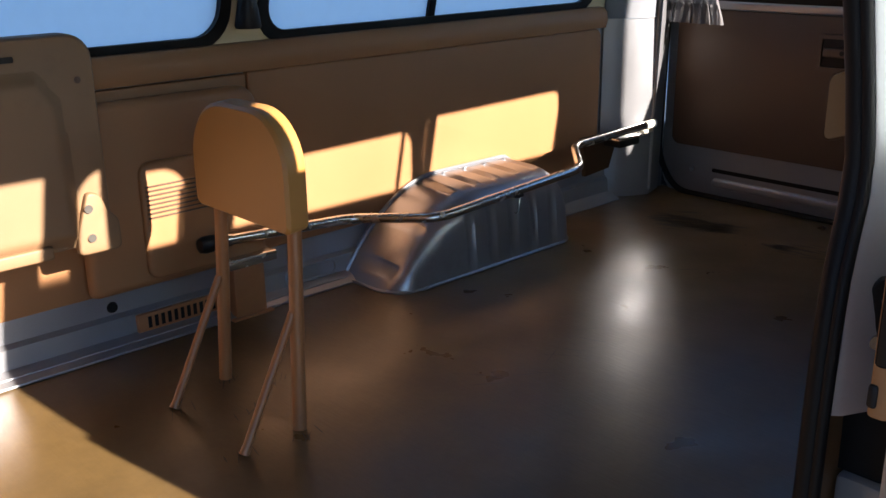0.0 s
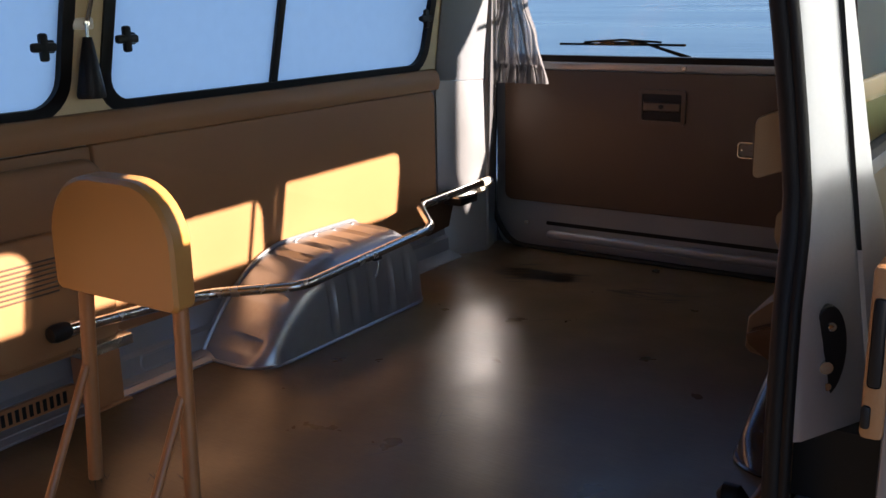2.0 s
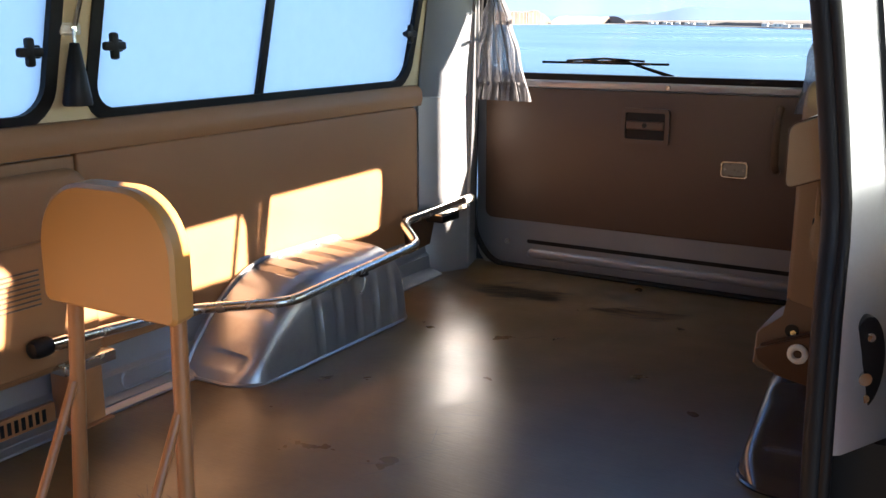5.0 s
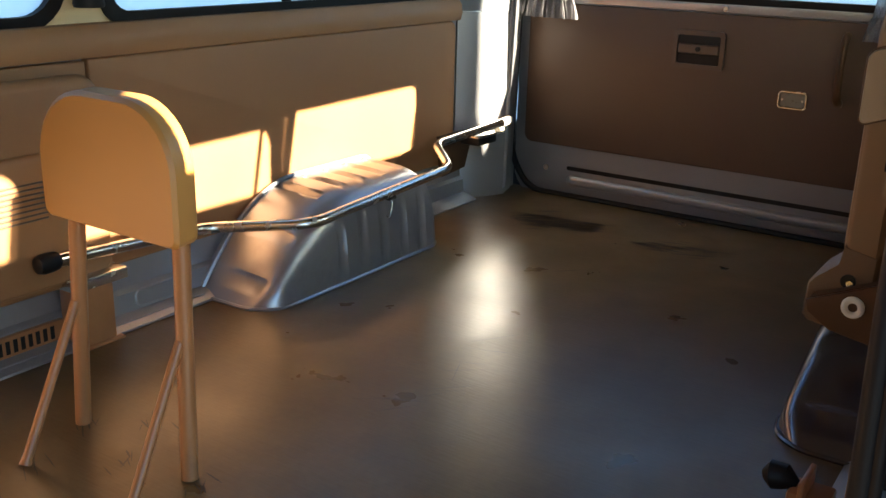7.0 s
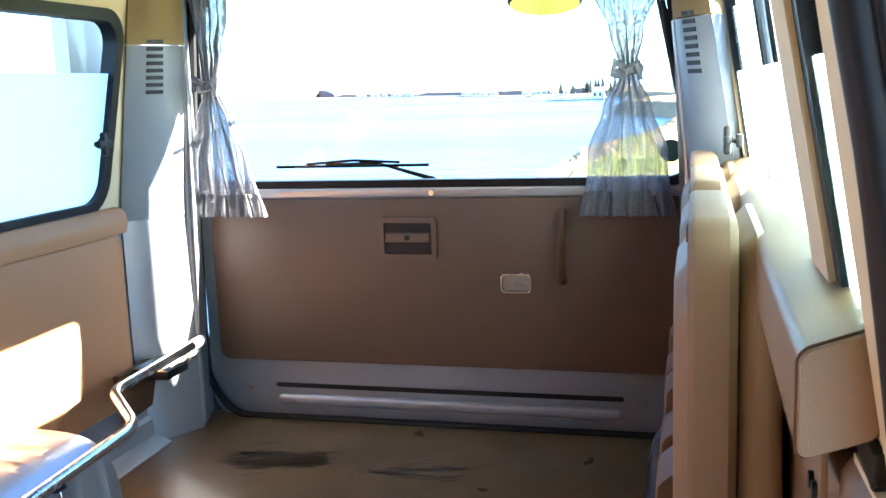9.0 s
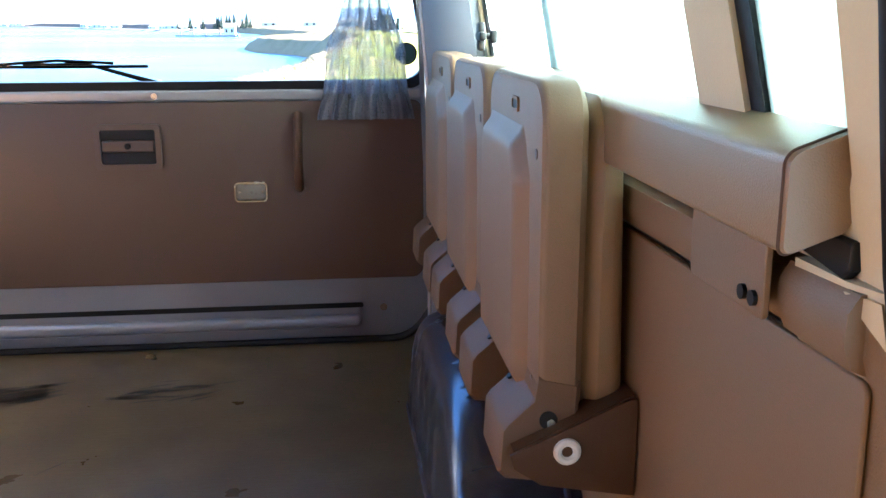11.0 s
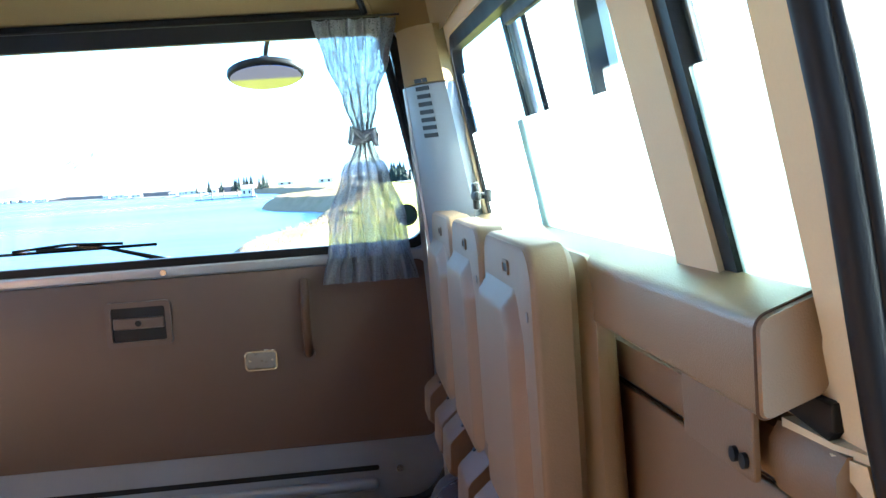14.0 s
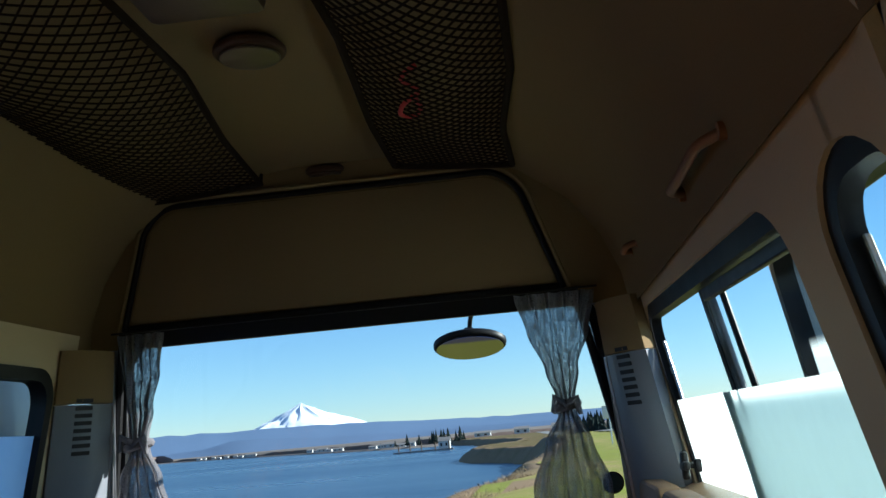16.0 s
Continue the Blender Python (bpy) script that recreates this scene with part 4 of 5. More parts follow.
    hole = part("bolt_hole", disc((0.014, -0.1965, 0.352), (0, -1, 0), 0.012, 0.002, 14), BLACK, flange)
    part("bolt_head", disc((0.017, -0.1985, 0.349), (0, -1, 0), 0.006, 0.003, 6), STEEL, flange, "bare steel bolt head")
    rear_flange = part("hinge_flange", flare(0.070, 0.194), FLANGE, s, "flared lower edge of the shell")
    part("bolt_hole", disc((-0.012, 0.085, 0.371), (-0.6, 0, 0.8), 0.007, 0.004, 10), BLACK, rear_flange)
    part("hinge_tube", tube([(0.030, -0.212, 0.322), (0.030, 0.19, 0.322)], 0.012, 10), BRACKET, s, "dark steel hinge tube")
    br = part("wall_bracket", slab([(-0.040, 0.318), (-0.035, 0.300), (0.000, 0.276), (0.122, 0.254), (0.122, 0.386), (0.112, 0.386)], lambda u, v, d: (u, -0.218 + d, v), 0.0, -0.008, 0.002), BRACKET, s, "brown steel wall bracket")
    part("bracket_web", slab([(-0.035, 0.322), (0.120, 0.390), (0.120, 0.380), (-0.030, 0.312)], lambda u, v, d: (u, -0.218 + d, v), 0.0, 0.05, 0.0), BRACKET, s)
    w = part("washer", tube([(0.032 + 0.0125 * math.cos(a), -0.228, 0.322 + 0.0125 * math.sin(a)) for a in (2 * math.pi * k / 20 for k in range(20))], 0.0055, 8, closed=True), WHITE, br, "white plastic washer")
    part("bolt", disc((0.032, -0.224, 0.322), (0, -1, 0), 0.008, 0.004, 12), BRACKET, br)
    s.matrix_world = m
    return s
seat = folding_seat("tan folding jump seat stowed upright beside the side door", "folding seats of the near wall", pose(1.515, -1.21, 0))
copy_thing(seat, pose(1.515, -0.758, 0))["label"] = "tan folding jump seat stowed upright, in the middle of the row"
copy_thing(seat, pose(1.512, -0.349, 0))["label"] = "tan folding jump seat stowed upright beside the tailgate"
folding_seat("tan folding jump seat stowed upright by the far window", "folding seat of the far wall", pose(0.205, -2.34, -0.045, 0, 0, 180), hinged=False)

# long padded bar in front of the windows
bar = thing("padded_bar", "long tan vinyl padded bar below the side windows", "padded bar", (1.62, -1.05, 0.60))
def bar_outline(inset=0.0, n=5):
    return [(x, z + (x - 1.62) * 0.36) for x, z in rrect(1.592 + inset, 1.647 - inset, 0.686 + inset, 0.764 - inset, 0.0085, n)]
part("pad", at(bar, profile_run(bar_outline(), -1.866, -0.26, 1)), CUSHION, bar)
cap = profile_run(bar_outline(), -1.872, -1.866)
for v in cap.verts:
    if v.co.y < -1.87:
        v.co.x, v.co.z = 1.62 + (v.co.x - 1.62) * 0.94, 0.72 + (v.co.z - 0.72) * 0.96
part("end_cap", at(bar, cap), CUSHION, bar)
part("piping", at(bar, tube([(x, -1.866, z) for x, z in bar_outline()], 0.0016, 6, closed=True)), BRACKET, bar, "dark stitched seam")
for y in (-1.713, -0.55):
    hang = part("bracket", at(bar, slab(rrect(y - 0.083, y + 0.083, 0.603, 0.688, 0.006, 3), lambda u, v, d: (1.617 + d, u, v), 0.0, 0.006, 0.001)), TRIM_SHADED, bar, "tan painted steel bracket")
    for k in (-0.067, -0.046):
        part("screw", at(bar, disc((1.617, y + k, 0.619), (-1, 0, 0), 0.007, 0.004, 12)), BLACK, hang)

# near trim
trim_near = thing("trim_near", "tan vinyl wall trim with ledge and lower board", "wall trim", kind="structure")
def flare_out(y):
    """The lower wall swings out a little towards the side door."""
    return 0.028 * (-0.26 - y) / 1.63
ledge = profile_run([(1.640, 0.590), (1.622, 0.596), (1.613, 0.620), (1.617, 0.645), (1.650, 0.660)], -1.79, -0.26)
for v in ledge.verts:
    v.co.x += flare_out(v.co.y)
part("ledge", ledge, TRIM_SHADED, trim_near)
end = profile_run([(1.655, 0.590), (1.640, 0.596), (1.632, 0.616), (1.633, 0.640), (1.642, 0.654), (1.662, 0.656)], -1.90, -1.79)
part("ledge_end", end, TRIM_SHADED, trim_near, "tan ledge dropping away below the bar's end")
# Black wedge between the bar's end and the ledge.
part("corner_wedge", slab([(-1.884, 0.690), (-1.884, 0.668), (-1.874, 0.659), (-1.80, 0.668), (-1.775, 0.677), (-1.775, 0.690)], lambda u, v, d: (1.652 - d, u, v), 0.0, 0.012, 0.003), RUBBER, w4, "black wedge at the window's lower corner")
part("back_board", slab(rrect(-1.895, -0.27, 0.10, 0.588, 0.006), lambda u, v, d: (1.6295 + flare_out(u) - d, u, v), 0.0, 0.002), TRIM_SHADED, trim_near)
part("lower_board", slab(rrect(-1.908, -0.29, 0.105, 0.5885, (0.01, 0.01, 0.01, 0.012)), lambda u, v, d: (1.627 + flare_out(u) - d, u, v), 0.0, 0.007, 0.003), TRIM_SHADED, trim_near, "tan vinyl covered lower board")
tagged(part("sill_near", profile_run([(1.629, 0.10), (1.612, 0.095), (1.606, 0.03), (1.575, 0.012), (1.56, 0.003), (1.56, -0.02), (1.629, -0.02)], -1.895, -0.26), SILVER), "silver-blue painted steel sill along the floor", "sill", kind="structure")

# the side door's jamb, seal and striker
SEAL = [(-0.06, 1.668, -1.997), (0.30, 1.668, -1.985), (0.41, 1.664, -1.977), (0.52, 1.660, -1.963), (0.57, 1.657, -1.949), (0.62, 1.655, -1.930), (0.66, 1.653, -1.918), (0.75, 1.642, -1.916), (0.88, 1.624, -1.920), (1.0, 1.601, -1.921), (1.07, 1.583, -1.920), (1.14, 1.565, -1.917), (1.24, 1.547, -1.917)]
def seal_at(z):
    """The seal's inner edge in plan, by height."""
    for (z0, x0, y0), (z1, x1, y1) in zip(SEAL, SEAL[1:]):
        if z <= z1:
            f = max(0, (z - z0) / (z1 - z0))
            return x0 + (x1 - x0) * f, y0 + (y1 - y0) * f
    return SEAL[-1][1:]
def column(zs, prof):
    """A closed plan outline that changes with height."""
    bm = bmesh.new()
    rings = [[bm.verts.new((x, y, z)) for x, y in prof(z)] for z in zs]
    k = len(rings[0])
    for a, b in zip(rings, rings[1:]):
        for q in range(k):
            bm.faces.new((a[q], a[(q + 1) % k], b[(q + 1) % k], b[q]))
    bm.faces.new(rings[0][::-1]); bm.faces.new(rings[-1])
    bmesh.ops.recalc_face_normals(bm, faces=bm.faces)
    return bm
def steps(z0, z1, n):
    return [z0 + (z1 - z0) * k / n for k in range(n + 1)]
def inner_strip(z):
    sx, sy = seal_at(z)
    if z < BELT:
        x = 1.6565 - 0.0145 * min(1, max(0, (z - 0.57) / 0.045))
        return [(x - 0.0015, -1.80), (x, -1.880), (sx - 0.003, sy + 0.003), (sx + 0.012, sy + 0.006), (1.676, -1.80)]
    x, y = near(-1.884 - 0.13 * (z - BELT), z, 0.0015)[:2]
    y = max(y, sy + 0.008)
    return [(x, y), (x + 0.0005, y - 0.002), (sx - 0.003, sy + 0.003), (sx + 0.012, sy + 0.006), (x + 0.03, y)]
jamb = thing("door_jamb", "silver-blue door pillar with latch striker and black rubber seal", "door pillar", kind="structure")
part("inner_cover", column(steps(0.0, 0.646, 16), inner_strip), TRIM_SHADED, jamb, "tan vinyl cover beside the seal")
part("inner_cover", column([0.646, 0.659] + steps(0.661, 1.23, 16), inner_strip), PILLAR, jamb, "cream painted pillar cover")
def cream_foot(z):
    sx, sy = seal_at(z)
    x = 1.6565 - 0.0145 * min(1, max(0, (z - 0.57) / 0.045))
    f = min(0.97, max(0.0, (0.652 - z) / 0.032))
    ax, ay = x + (sx - 0.003 - x) * f, -1.880 + (sy + 0.003 + 1.880) * f
    return [(ax - 0.003, ay), (sx - 0.006, sy + 0.003), (sx, sy + 0.006), (ax + 0.006, ay + 0.0005)]
part("inner_cover", column(steps(0.620, 0.652, 7), cream_foot), PILLAR, jamb, "cream painted foot of the pillar cover")
def edge_x(z):
    return 1.734 - (z - 0.65) * 0.187
def groove_x(z):
    return 1.717 - (z - 0.633) * 0.15
def face(z):
    sx, sy = seal_at(z)
    g, e = groove_x(z), edge_x(z)
    b = -1.868
    back = 0.06 if z < 0.65 else 0.026
    return [(sx + 0.018, sy + 0.004), (sx + 0.026, sy - 0.002), (sx + 0.034, sy + 0.004), (g - 0.006, b - 0.006), (g - 0.002, b), (g - 0.002, b + 0.010), (g + 0.005, b + 0.012), (g + 0.005, b + 0.004), (e, b + 0.024), (e + 0.001, b + back), (sx + 0.02, b + back)]
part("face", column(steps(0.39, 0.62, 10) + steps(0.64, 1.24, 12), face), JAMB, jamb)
# Black column in the notch; the seam's shade is put into its colour.
part("groove", column(steps(0.60, 1.235, 8), lambda z: [(groove_x(z) - 0.0015, -1.8605), (groove_x(z) + 0.0045, -1.859), (groove_x(z) + 0.0045, -1.855), (groove_x(z) - 0.0015, -1.855)]), BLACK, jamb, "black strip for the shade in the seam")
# The step recess's shade, put in as a black block.
part("recess_shade", box((1.668, -1.915, 0.290), (1.796, -1.83, 0.388)), BLACK, jamb, "black block for the shade in the step recess")
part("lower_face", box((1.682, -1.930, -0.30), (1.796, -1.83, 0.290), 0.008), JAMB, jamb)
def bead(dx, dy, r):
    pts = []
    for z in steps(-0.04, 0.60, 12) + steps(0.63, 1.12, 11):
        sx, sy = seal_at(z)
        pts.append((sx + dx, sy + dy, z))
    return tube(pts + [(1.562 + dx, -1.934 + dy, 1.143), (1.562 + dx, -1.964 + dy, 1.156), (1.562 + dx, -2.05, 1.158), (1.562 + dx, -3.02, 1.158)], r, 12)
part("seal", bead(0.007, -0.004, 0.0135), RUBBER, jamb, "thick black rubber door seal")
part("seal_lip", bead(0.021, -0.010, 0.007), RUBBER, jamb)
striker = part("striker", slab(ellipse(0.024, 0.058), lambda u, v, d: (1.706 + u * 0.80 + d * 0.6, -1.924 + u * 0.62 - d * 0.8, 0.490 + v), -0.004, 0.008, 0.003), BLACK, jamb, "black latch striker with steel pin")
part("pin", tube([(1.708, -1.930, 0.473), (1.713, -1.938, 0.473)], 0.008, 12), STEEL, striker)
for z in (0.447, 0.522):
    part("screw", disc((1.712, -1.928, z), (0.6, -0.8, 0), 0.005, 0.004, 12), STEEL, striker)

# sliding door, slid back outside the body
def sd(u, v, d):
    """Door plane: the front edge rakes back above the waist."""
    rake = max(0, v - 0.60) * 0.15 * min(1, max(0, (-1.2 - u) / 0.8))
    return (1.802 - lean(v) + d, u + rake, v)
door = thing("door_2", "open sliding side door in silver-blue paint with tan inner panel", "sliding door", kind="structure")
i = rrect(-2.055, -0.89, 0.68, 1.205, 0.07)
part("upper_frame", ring(rect_like(-2.121, -0.862, 0.60, 1.28, i), i, sd, 0.0, 0.05), SILVER, door)
part("lower_skin", box((1.804, -2.126, -0.36), (1.85, -0.80, 0.60), 0.008), SILVER, door)
cover = part("edge_cover", box((1.784, -2.130, 0.480), (1.806, -1.96, 0.655), 0.006), TRIM, door, "tan vinyl cover on the door's edge")
part("latch", box((1.788, -2.133, 0.535), (1.801, -2.128, 0.625), 0.004), BLACK, cover, "black latch plate")
part("latch", box((1.785, -2.133, 0.492), (1.794, -2.128, 0.516), 0.003), BLACK, cover)
dp = part("inner_panel", slab(rrect(-2.00, -0.82, 0.36, 0.62, 0.03), sd, -0.006, 0.012, 0.006), TRIM, door, "tan vinyl door panel")
part("pull_recess", slab(rrect(-1.95, -1.87, 0.42, 0.58, 0.008), sd, -0.009, -0.0055), BLACK, dp, "dark recessed door pull")
part("seal", ring(rrect(-2.065, -0.88, 0.67, 1.215, 0.075), rrect(-2.045, -0.90, 0.695, 1.195, 0.06), sd, -0.004, 0.03), RUBBER, door)
pane = part("pane", slab(rrect(-2.055, -0.89, 0.68, 1.205, 0.07), sd, 0.018, 0.022), GLASS, door, smooth=False)
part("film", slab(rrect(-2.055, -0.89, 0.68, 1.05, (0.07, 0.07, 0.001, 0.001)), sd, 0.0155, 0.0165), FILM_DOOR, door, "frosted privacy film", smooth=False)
pane.visible_shadow = False

# bracket with a knob by the door's foot
bk = thing("floor_bracket", "orange-brown steel floor bracket with a black knob", "bracket", (1.53, -1.53, 0.0))
part("block", at(bk, box((1.515, -1.56, 0.0), (1.58, -1.50, 0.045), 0.006)), LEG, bk)
part("tab", at(bk, box((1.535, -1.58, 0.0), (1.545, -1.50, 0.075), 0.003)), LEG, bk)
part("knob", at(bk, tube([(1.525, -1.53, 0.045), (1.505, -1.53, 0.052), (1.485, -1.53, 0.050), (1.474, -1.53, 0.045)], [0.008, 0.022, 0.024, 0.012], 12)), BLACK, bk)

# ---------------------------------------------------------------- window catches and belt stalk
def catch(m, label):
    k = thing("window_catch", label, "window catch", group="window catches")
    part("stem", tube([(0, 0, 0), (0.028, 0, 0)], 0.007, 10), BLACK, k)
    part("knob", add_box(box((0.018, -0.030, -0.010), (0.034, 0.030, 0.010), 0.006), (0.018, -0.010, -0.030), (0.034, 0.010, 0.030), 0.006), BLACK, k)
    part("clip", box((-0.004, 0.016, -0.014), (0.010, 0.040, 0.014), 0.004), BLACK, k)
    k.matrix_world = m
    return k
c0 = catch(pose(0.046, -1.585, 0.823), "black plastic cross-shaped window catch beside the pillar")
copy_thing(c0, pose(0.046, -1.802, 0.815, 0, 0, 0))
c2 = copy_thing(c0, pose(0.052, -0.385, 0.834))
c2["label"] = "black plastic window catch at the window's rear edge"
c3 = copy_thing(c0, pose(1.612, -0.46, 0.815, 0, 0, 180))
c3["label"] = "black plastic window catch on the sunny side"
belt = thing("belt_stalk", "black tapered seat belt stalk hung on the pillar", "belt stalk", (0.06, -1.70, 0.70))
part("sleeve", at(belt, tube([(0.082, -1.703, 0.700), (0.082, -1.703, 0.706), (0.080, -1.699, 0.78), (0.078, -1.695, 0.832)], [0.030, 0.032, 0.020, 0.010], 16)), BLACK, belt)
part("loop", at(belt, tube([(0.078, -1.695, 0.828), (0.076, -1.693, 0.862)], 0.004, 8)), STEEL, belt)
part("anchor_plate", at(belt, box((0.062, -1.722, 0.848), (0.070, -1.668, 0.874), 0.006)), WHITE, belt)
part("bolt", at(belt, disc((0.070, -1.690, 0.861), (1, 0, 0), 0.007, 0.005, 12)), STEEL, belt)
part("webbing", at(belt, tube([(0.076, -1.690, 0.868), (0.100, -1.672, 0.97), (0.125, -1.655, 1.09)], [0.006, 0.006, 0.006], 6)), STEEL, belt, "grey belt webbing")

# ---------------------------------------------------------------- roof: nets, lamps, grab handles
ROPE = material("dark_net_cord", (0.024, 0.015, 0.010), 0.9, vary=0.2, scale=40, fine=300, bump=0.2, spec=0.1)
def net(label, left, right, zs, step):
    """A luggage net hung under the roof: its two long edges as x over y, crossed by diagonal cords."""
    g = thing("luggage_net", label, "luggage net", ((left[0][0] + right[0][0]) / 2, -0.8, 1.55), group="luggage nets")
    def edge(e, y):
        for (x0, y0), (x1, y1) in zip(e, e[1:]):
            if y >= y1:
                f = (y0 - y) / (y0 - y1)
                return x0 + (x1 - x0) * f
        return e[-1][0]
    y0, y1 = left[0][1], left[-1][1]
    def p(u, y):
        a, b = edge(left, y), edge(right, y)
        f = (y0 - y) / (y0 - y1)
        z = zs[0] * (1 - u) + zs[1] * u - 0.05 * math.sin(math.pi * u) * math.sin(math.pi * min(1, f * 1.0 + 0.02)) 
        return Vector((a + (b - a) * u, y, z))
    ys = [y0 + (y1 - y0) * k / 30 for k in range(31)]
    rope = [p(0, y) for y in ys] + [p(k / 10, y1) for k in range(1, 10)] + [p(1, y) for y in reversed(ys)] + [p(1 - k / 10, y0) for k in range(1, 10)]
    part("border_cord", at(g, tube(rope, 0.008, 8, closed=True)), ROPE, g)
    bm = bmesh.new()
    W, L = abs(right[0][0] - left[0][0]) + 0.05, y0 - y1
    nn = int((W + L) / step)
    for d in (1, -1):
        for k in range(nn + 1):
            c = k * step
            pts = []
            for q in range(25):
                u = q / 24
                y = y0 - (c - (u if d > 0 else 1 - u) * W)
                if y1 <= y <= y0:
                    pts.append(p(u, y))
            if len(pts) > 1:
                add_tube(bm, pts, 0.0021, 4, caps=False)
    part("netting", at(g, bm), ROPE, g, "dark diamond mesh")
    for q in (p(0, y0), p(1, y0)):
        part("hook", at(g, tube([q, q + Vector((0, 0.012, 0.028))], 0.005, 8)), BLACK, g)
    return g
net("dark diamond-mesh luggage net hung under the roof, far side", [(0.305, -0.225), (0.31, -0.55), (0.34, -0.96), (0.33, -1.9)], [(0.636, -0.225), (0.66, -0.6), (0.715, -1.0), (0.705, -1.9)], (1.585, 1.605), 0.033)
net("dark diamond-mesh luggage net hung under the roof, near side", [(0.992, -0.25), (0.990, -0.6), (1.015, -1.08), (0.995, -1.9)], [(1.290, -0.25), (1.275, -0.55), (1.302, -0.91), (1.285, -1.9)], (1.605, 1.575), 0.033)
RED = material("red_cord", (0.55, 0.03, 0.03), 0.7, vary=0.2, scale=40, fine=300, bump=0.2)
cord = thing("red_cord", "loose loop of red cord lying in the net", "cord", (1.11, -0.88, 1.57))
part("cord", at(cord, tube(fillet([(1.137, -1.03, 1.556), (1.10, -0.98, 1.556), (1.135, -0.90, 1.556), (1.09, -0.84, 1.557), (1.075, -0.77, 1.560), (1.10, -0.74, 1.562), (1.125, -0.80, 1.558), (1.115, -0.88, 1.556)], 0.03), 0.005, 8)), RED, cord)

def roof_disc(name, label, c, a, b, dark):
    g = thing(name, label, "roof fitting", c)
    part("rim", slab(ellipse(a, b), lambda u, v, d: (u, v, -d), -0.006, 0.014, 0.008), HEADLINER if not dark else BRACKET, g)
    part("insert", slab(ellipse(a * 0.84, b * 0.84), lambda u, v, d: (u, v, -d), 0.0145, 0.020, 0.004), BOARD_DARK, g)
    return g
roof_disc("roof_lamp", "oval dark ceiling lamp on the headliner", (0.838, -0.995, 1.640), 0.066, 0.066, True)
roof_disc("roof_vent", "small oval dark vent on the headliner near the tailgate", (0.795, -0.165, 1.645), 0.052, 0.026, True)
box_top = thing("roof_console", "dark flat console box under the roof", "console", (0.86, -1.36, 1.60))
part("body", at(box_top, box((0.74, -1.44, 1.600), (0.93, -1.205, 1.650), 0.015)), BOARD_DARK, box_top)

def grab(label, y0, y1, z):
    x = 1.546
    g = thing("grab_handle", label, "grab handle", (x, (y0 + y1) / 2, z), group="grab handles")
    part("bar", at(g, tube(fillet([(x, y0, z), (x - 0.028, y0 + (y1 - y0) * 0.12, z - 0.004), (x - 0.030, (y0 + y1) / 2, z - 0.010), (x - 0.028, y1 - (y1 - y0) * 0.12, z - 0.004), (x, y1, z)], 0.02), 0.0075, 10)), TRIM, g)
    for y in (y0, y1):
        part("base", at(g, tube([(x + 0.004, y, z), (x - 0.008, y, z)], 0.012, 12)), TRIM, g)
    return g
grab("beige plastic grab handle above the side window", -1.45, -1.12, 1.258)
grab("short beige grab handle near the tailgate", -0.50, -0.40, 1.300)

# ---------------------------------------------------------------- floor wear
STAIN = material("dark_floor_scuff", (0.030, 0.021, 0.013), 0.38, vary=0.3, scale=20, fine=120, bump=0.1)
def scuffs():
    s = thing("floor_scuffs", "dark scuffs and scratches on the worn floor", "scuffs", (0.6, -0.6, 0.0), kind="stuff")
    rnd = random.Random(4)
    def blade(bm, x, y, l, w, ang):
        n = 7
        v = []
        for side in (1, -1):
            for k in range(n + 1):
                f = k / n
                ww = w * math.sin(math.pi * (0.06 + 0.88 * f)) * side * rnd.uniform(0.6, 1.2)
                px, py = (f - 0.5) * l, ww
                v.append(bm.verts.new((x + px * math.cos(ang) - py * math.sin(ang), y + px * math.sin(ang) + py * math.cos(ang), 0.0009)))
        a, b = v[:n + 1], v[n + 1:]
        for k in range(n):
            bm.faces.new((a[k], a[k + 1], b[k + 1], b[k]))
    bm = bmesh.new()
    for k in range(46):
        blade(bm, rnd.uniform(0.36, 0.60), rnd.gauss(-0.33, 0.035), rnd.uniform(0.05, 0.16), rnd.uniform(0.002, 0.011), rnd.gauss(0.35, 0.2))
    for k in range(18):
        blade(bm, rnd.uniform(0.75, 0.98), rnd.gauss(-0.34, 0.03), rnd.uniform(0.05, 0.14), rnd.uniform(0.002, 0.008), rnd.gauss(0.2, 0.2))
    blade(bm, 0.703, -0.724, 0.075, 0.0014, 0.9)
    blade(bm, 0.712, -0.716, 0.05, 0.0010, 0.8)
    for x, y in ((0.828, -1.509), (0.813, -1.283), (0.85, -1.40), (0.78, -1.62)):
        for q in range(3):
            blade(bm, x + rnd.gauss(0, 0.02), y + rnd.gauss(0, 0.03), rnd.uniform(0.04, 0.13), 0.0009, rnd.gauss(0.7, 0.35))
    for x, y in ((0.41, -2.02), (0.45, -2.16), (0.72, -2.04), (0.71, -2.15), (0.56, -2.06), (0.50, -1.94)):
        for q in range(6):
            blade(bm, x + rnd.gauss(0, 0.02), y + rnd.gauss(0, 0.02), rnd.uniform(0.02, 0.06), rnd.uniform(0.0008, 0.0024), rnd.gauss(-0.5, 0.25))
    for k in range(12):
        blade(bm, rnd.uniform(0.4, 1.4), rnd.uniform(-2.6, -0.4), rnd.uniform(0.004, 0.012), rnd.uniform(0.0005, 0.0009), rnd.uniform(0, 3.1))
    part("scuff_marks", at(s, bm), STAIN, s, smooth=False)
scuffs()

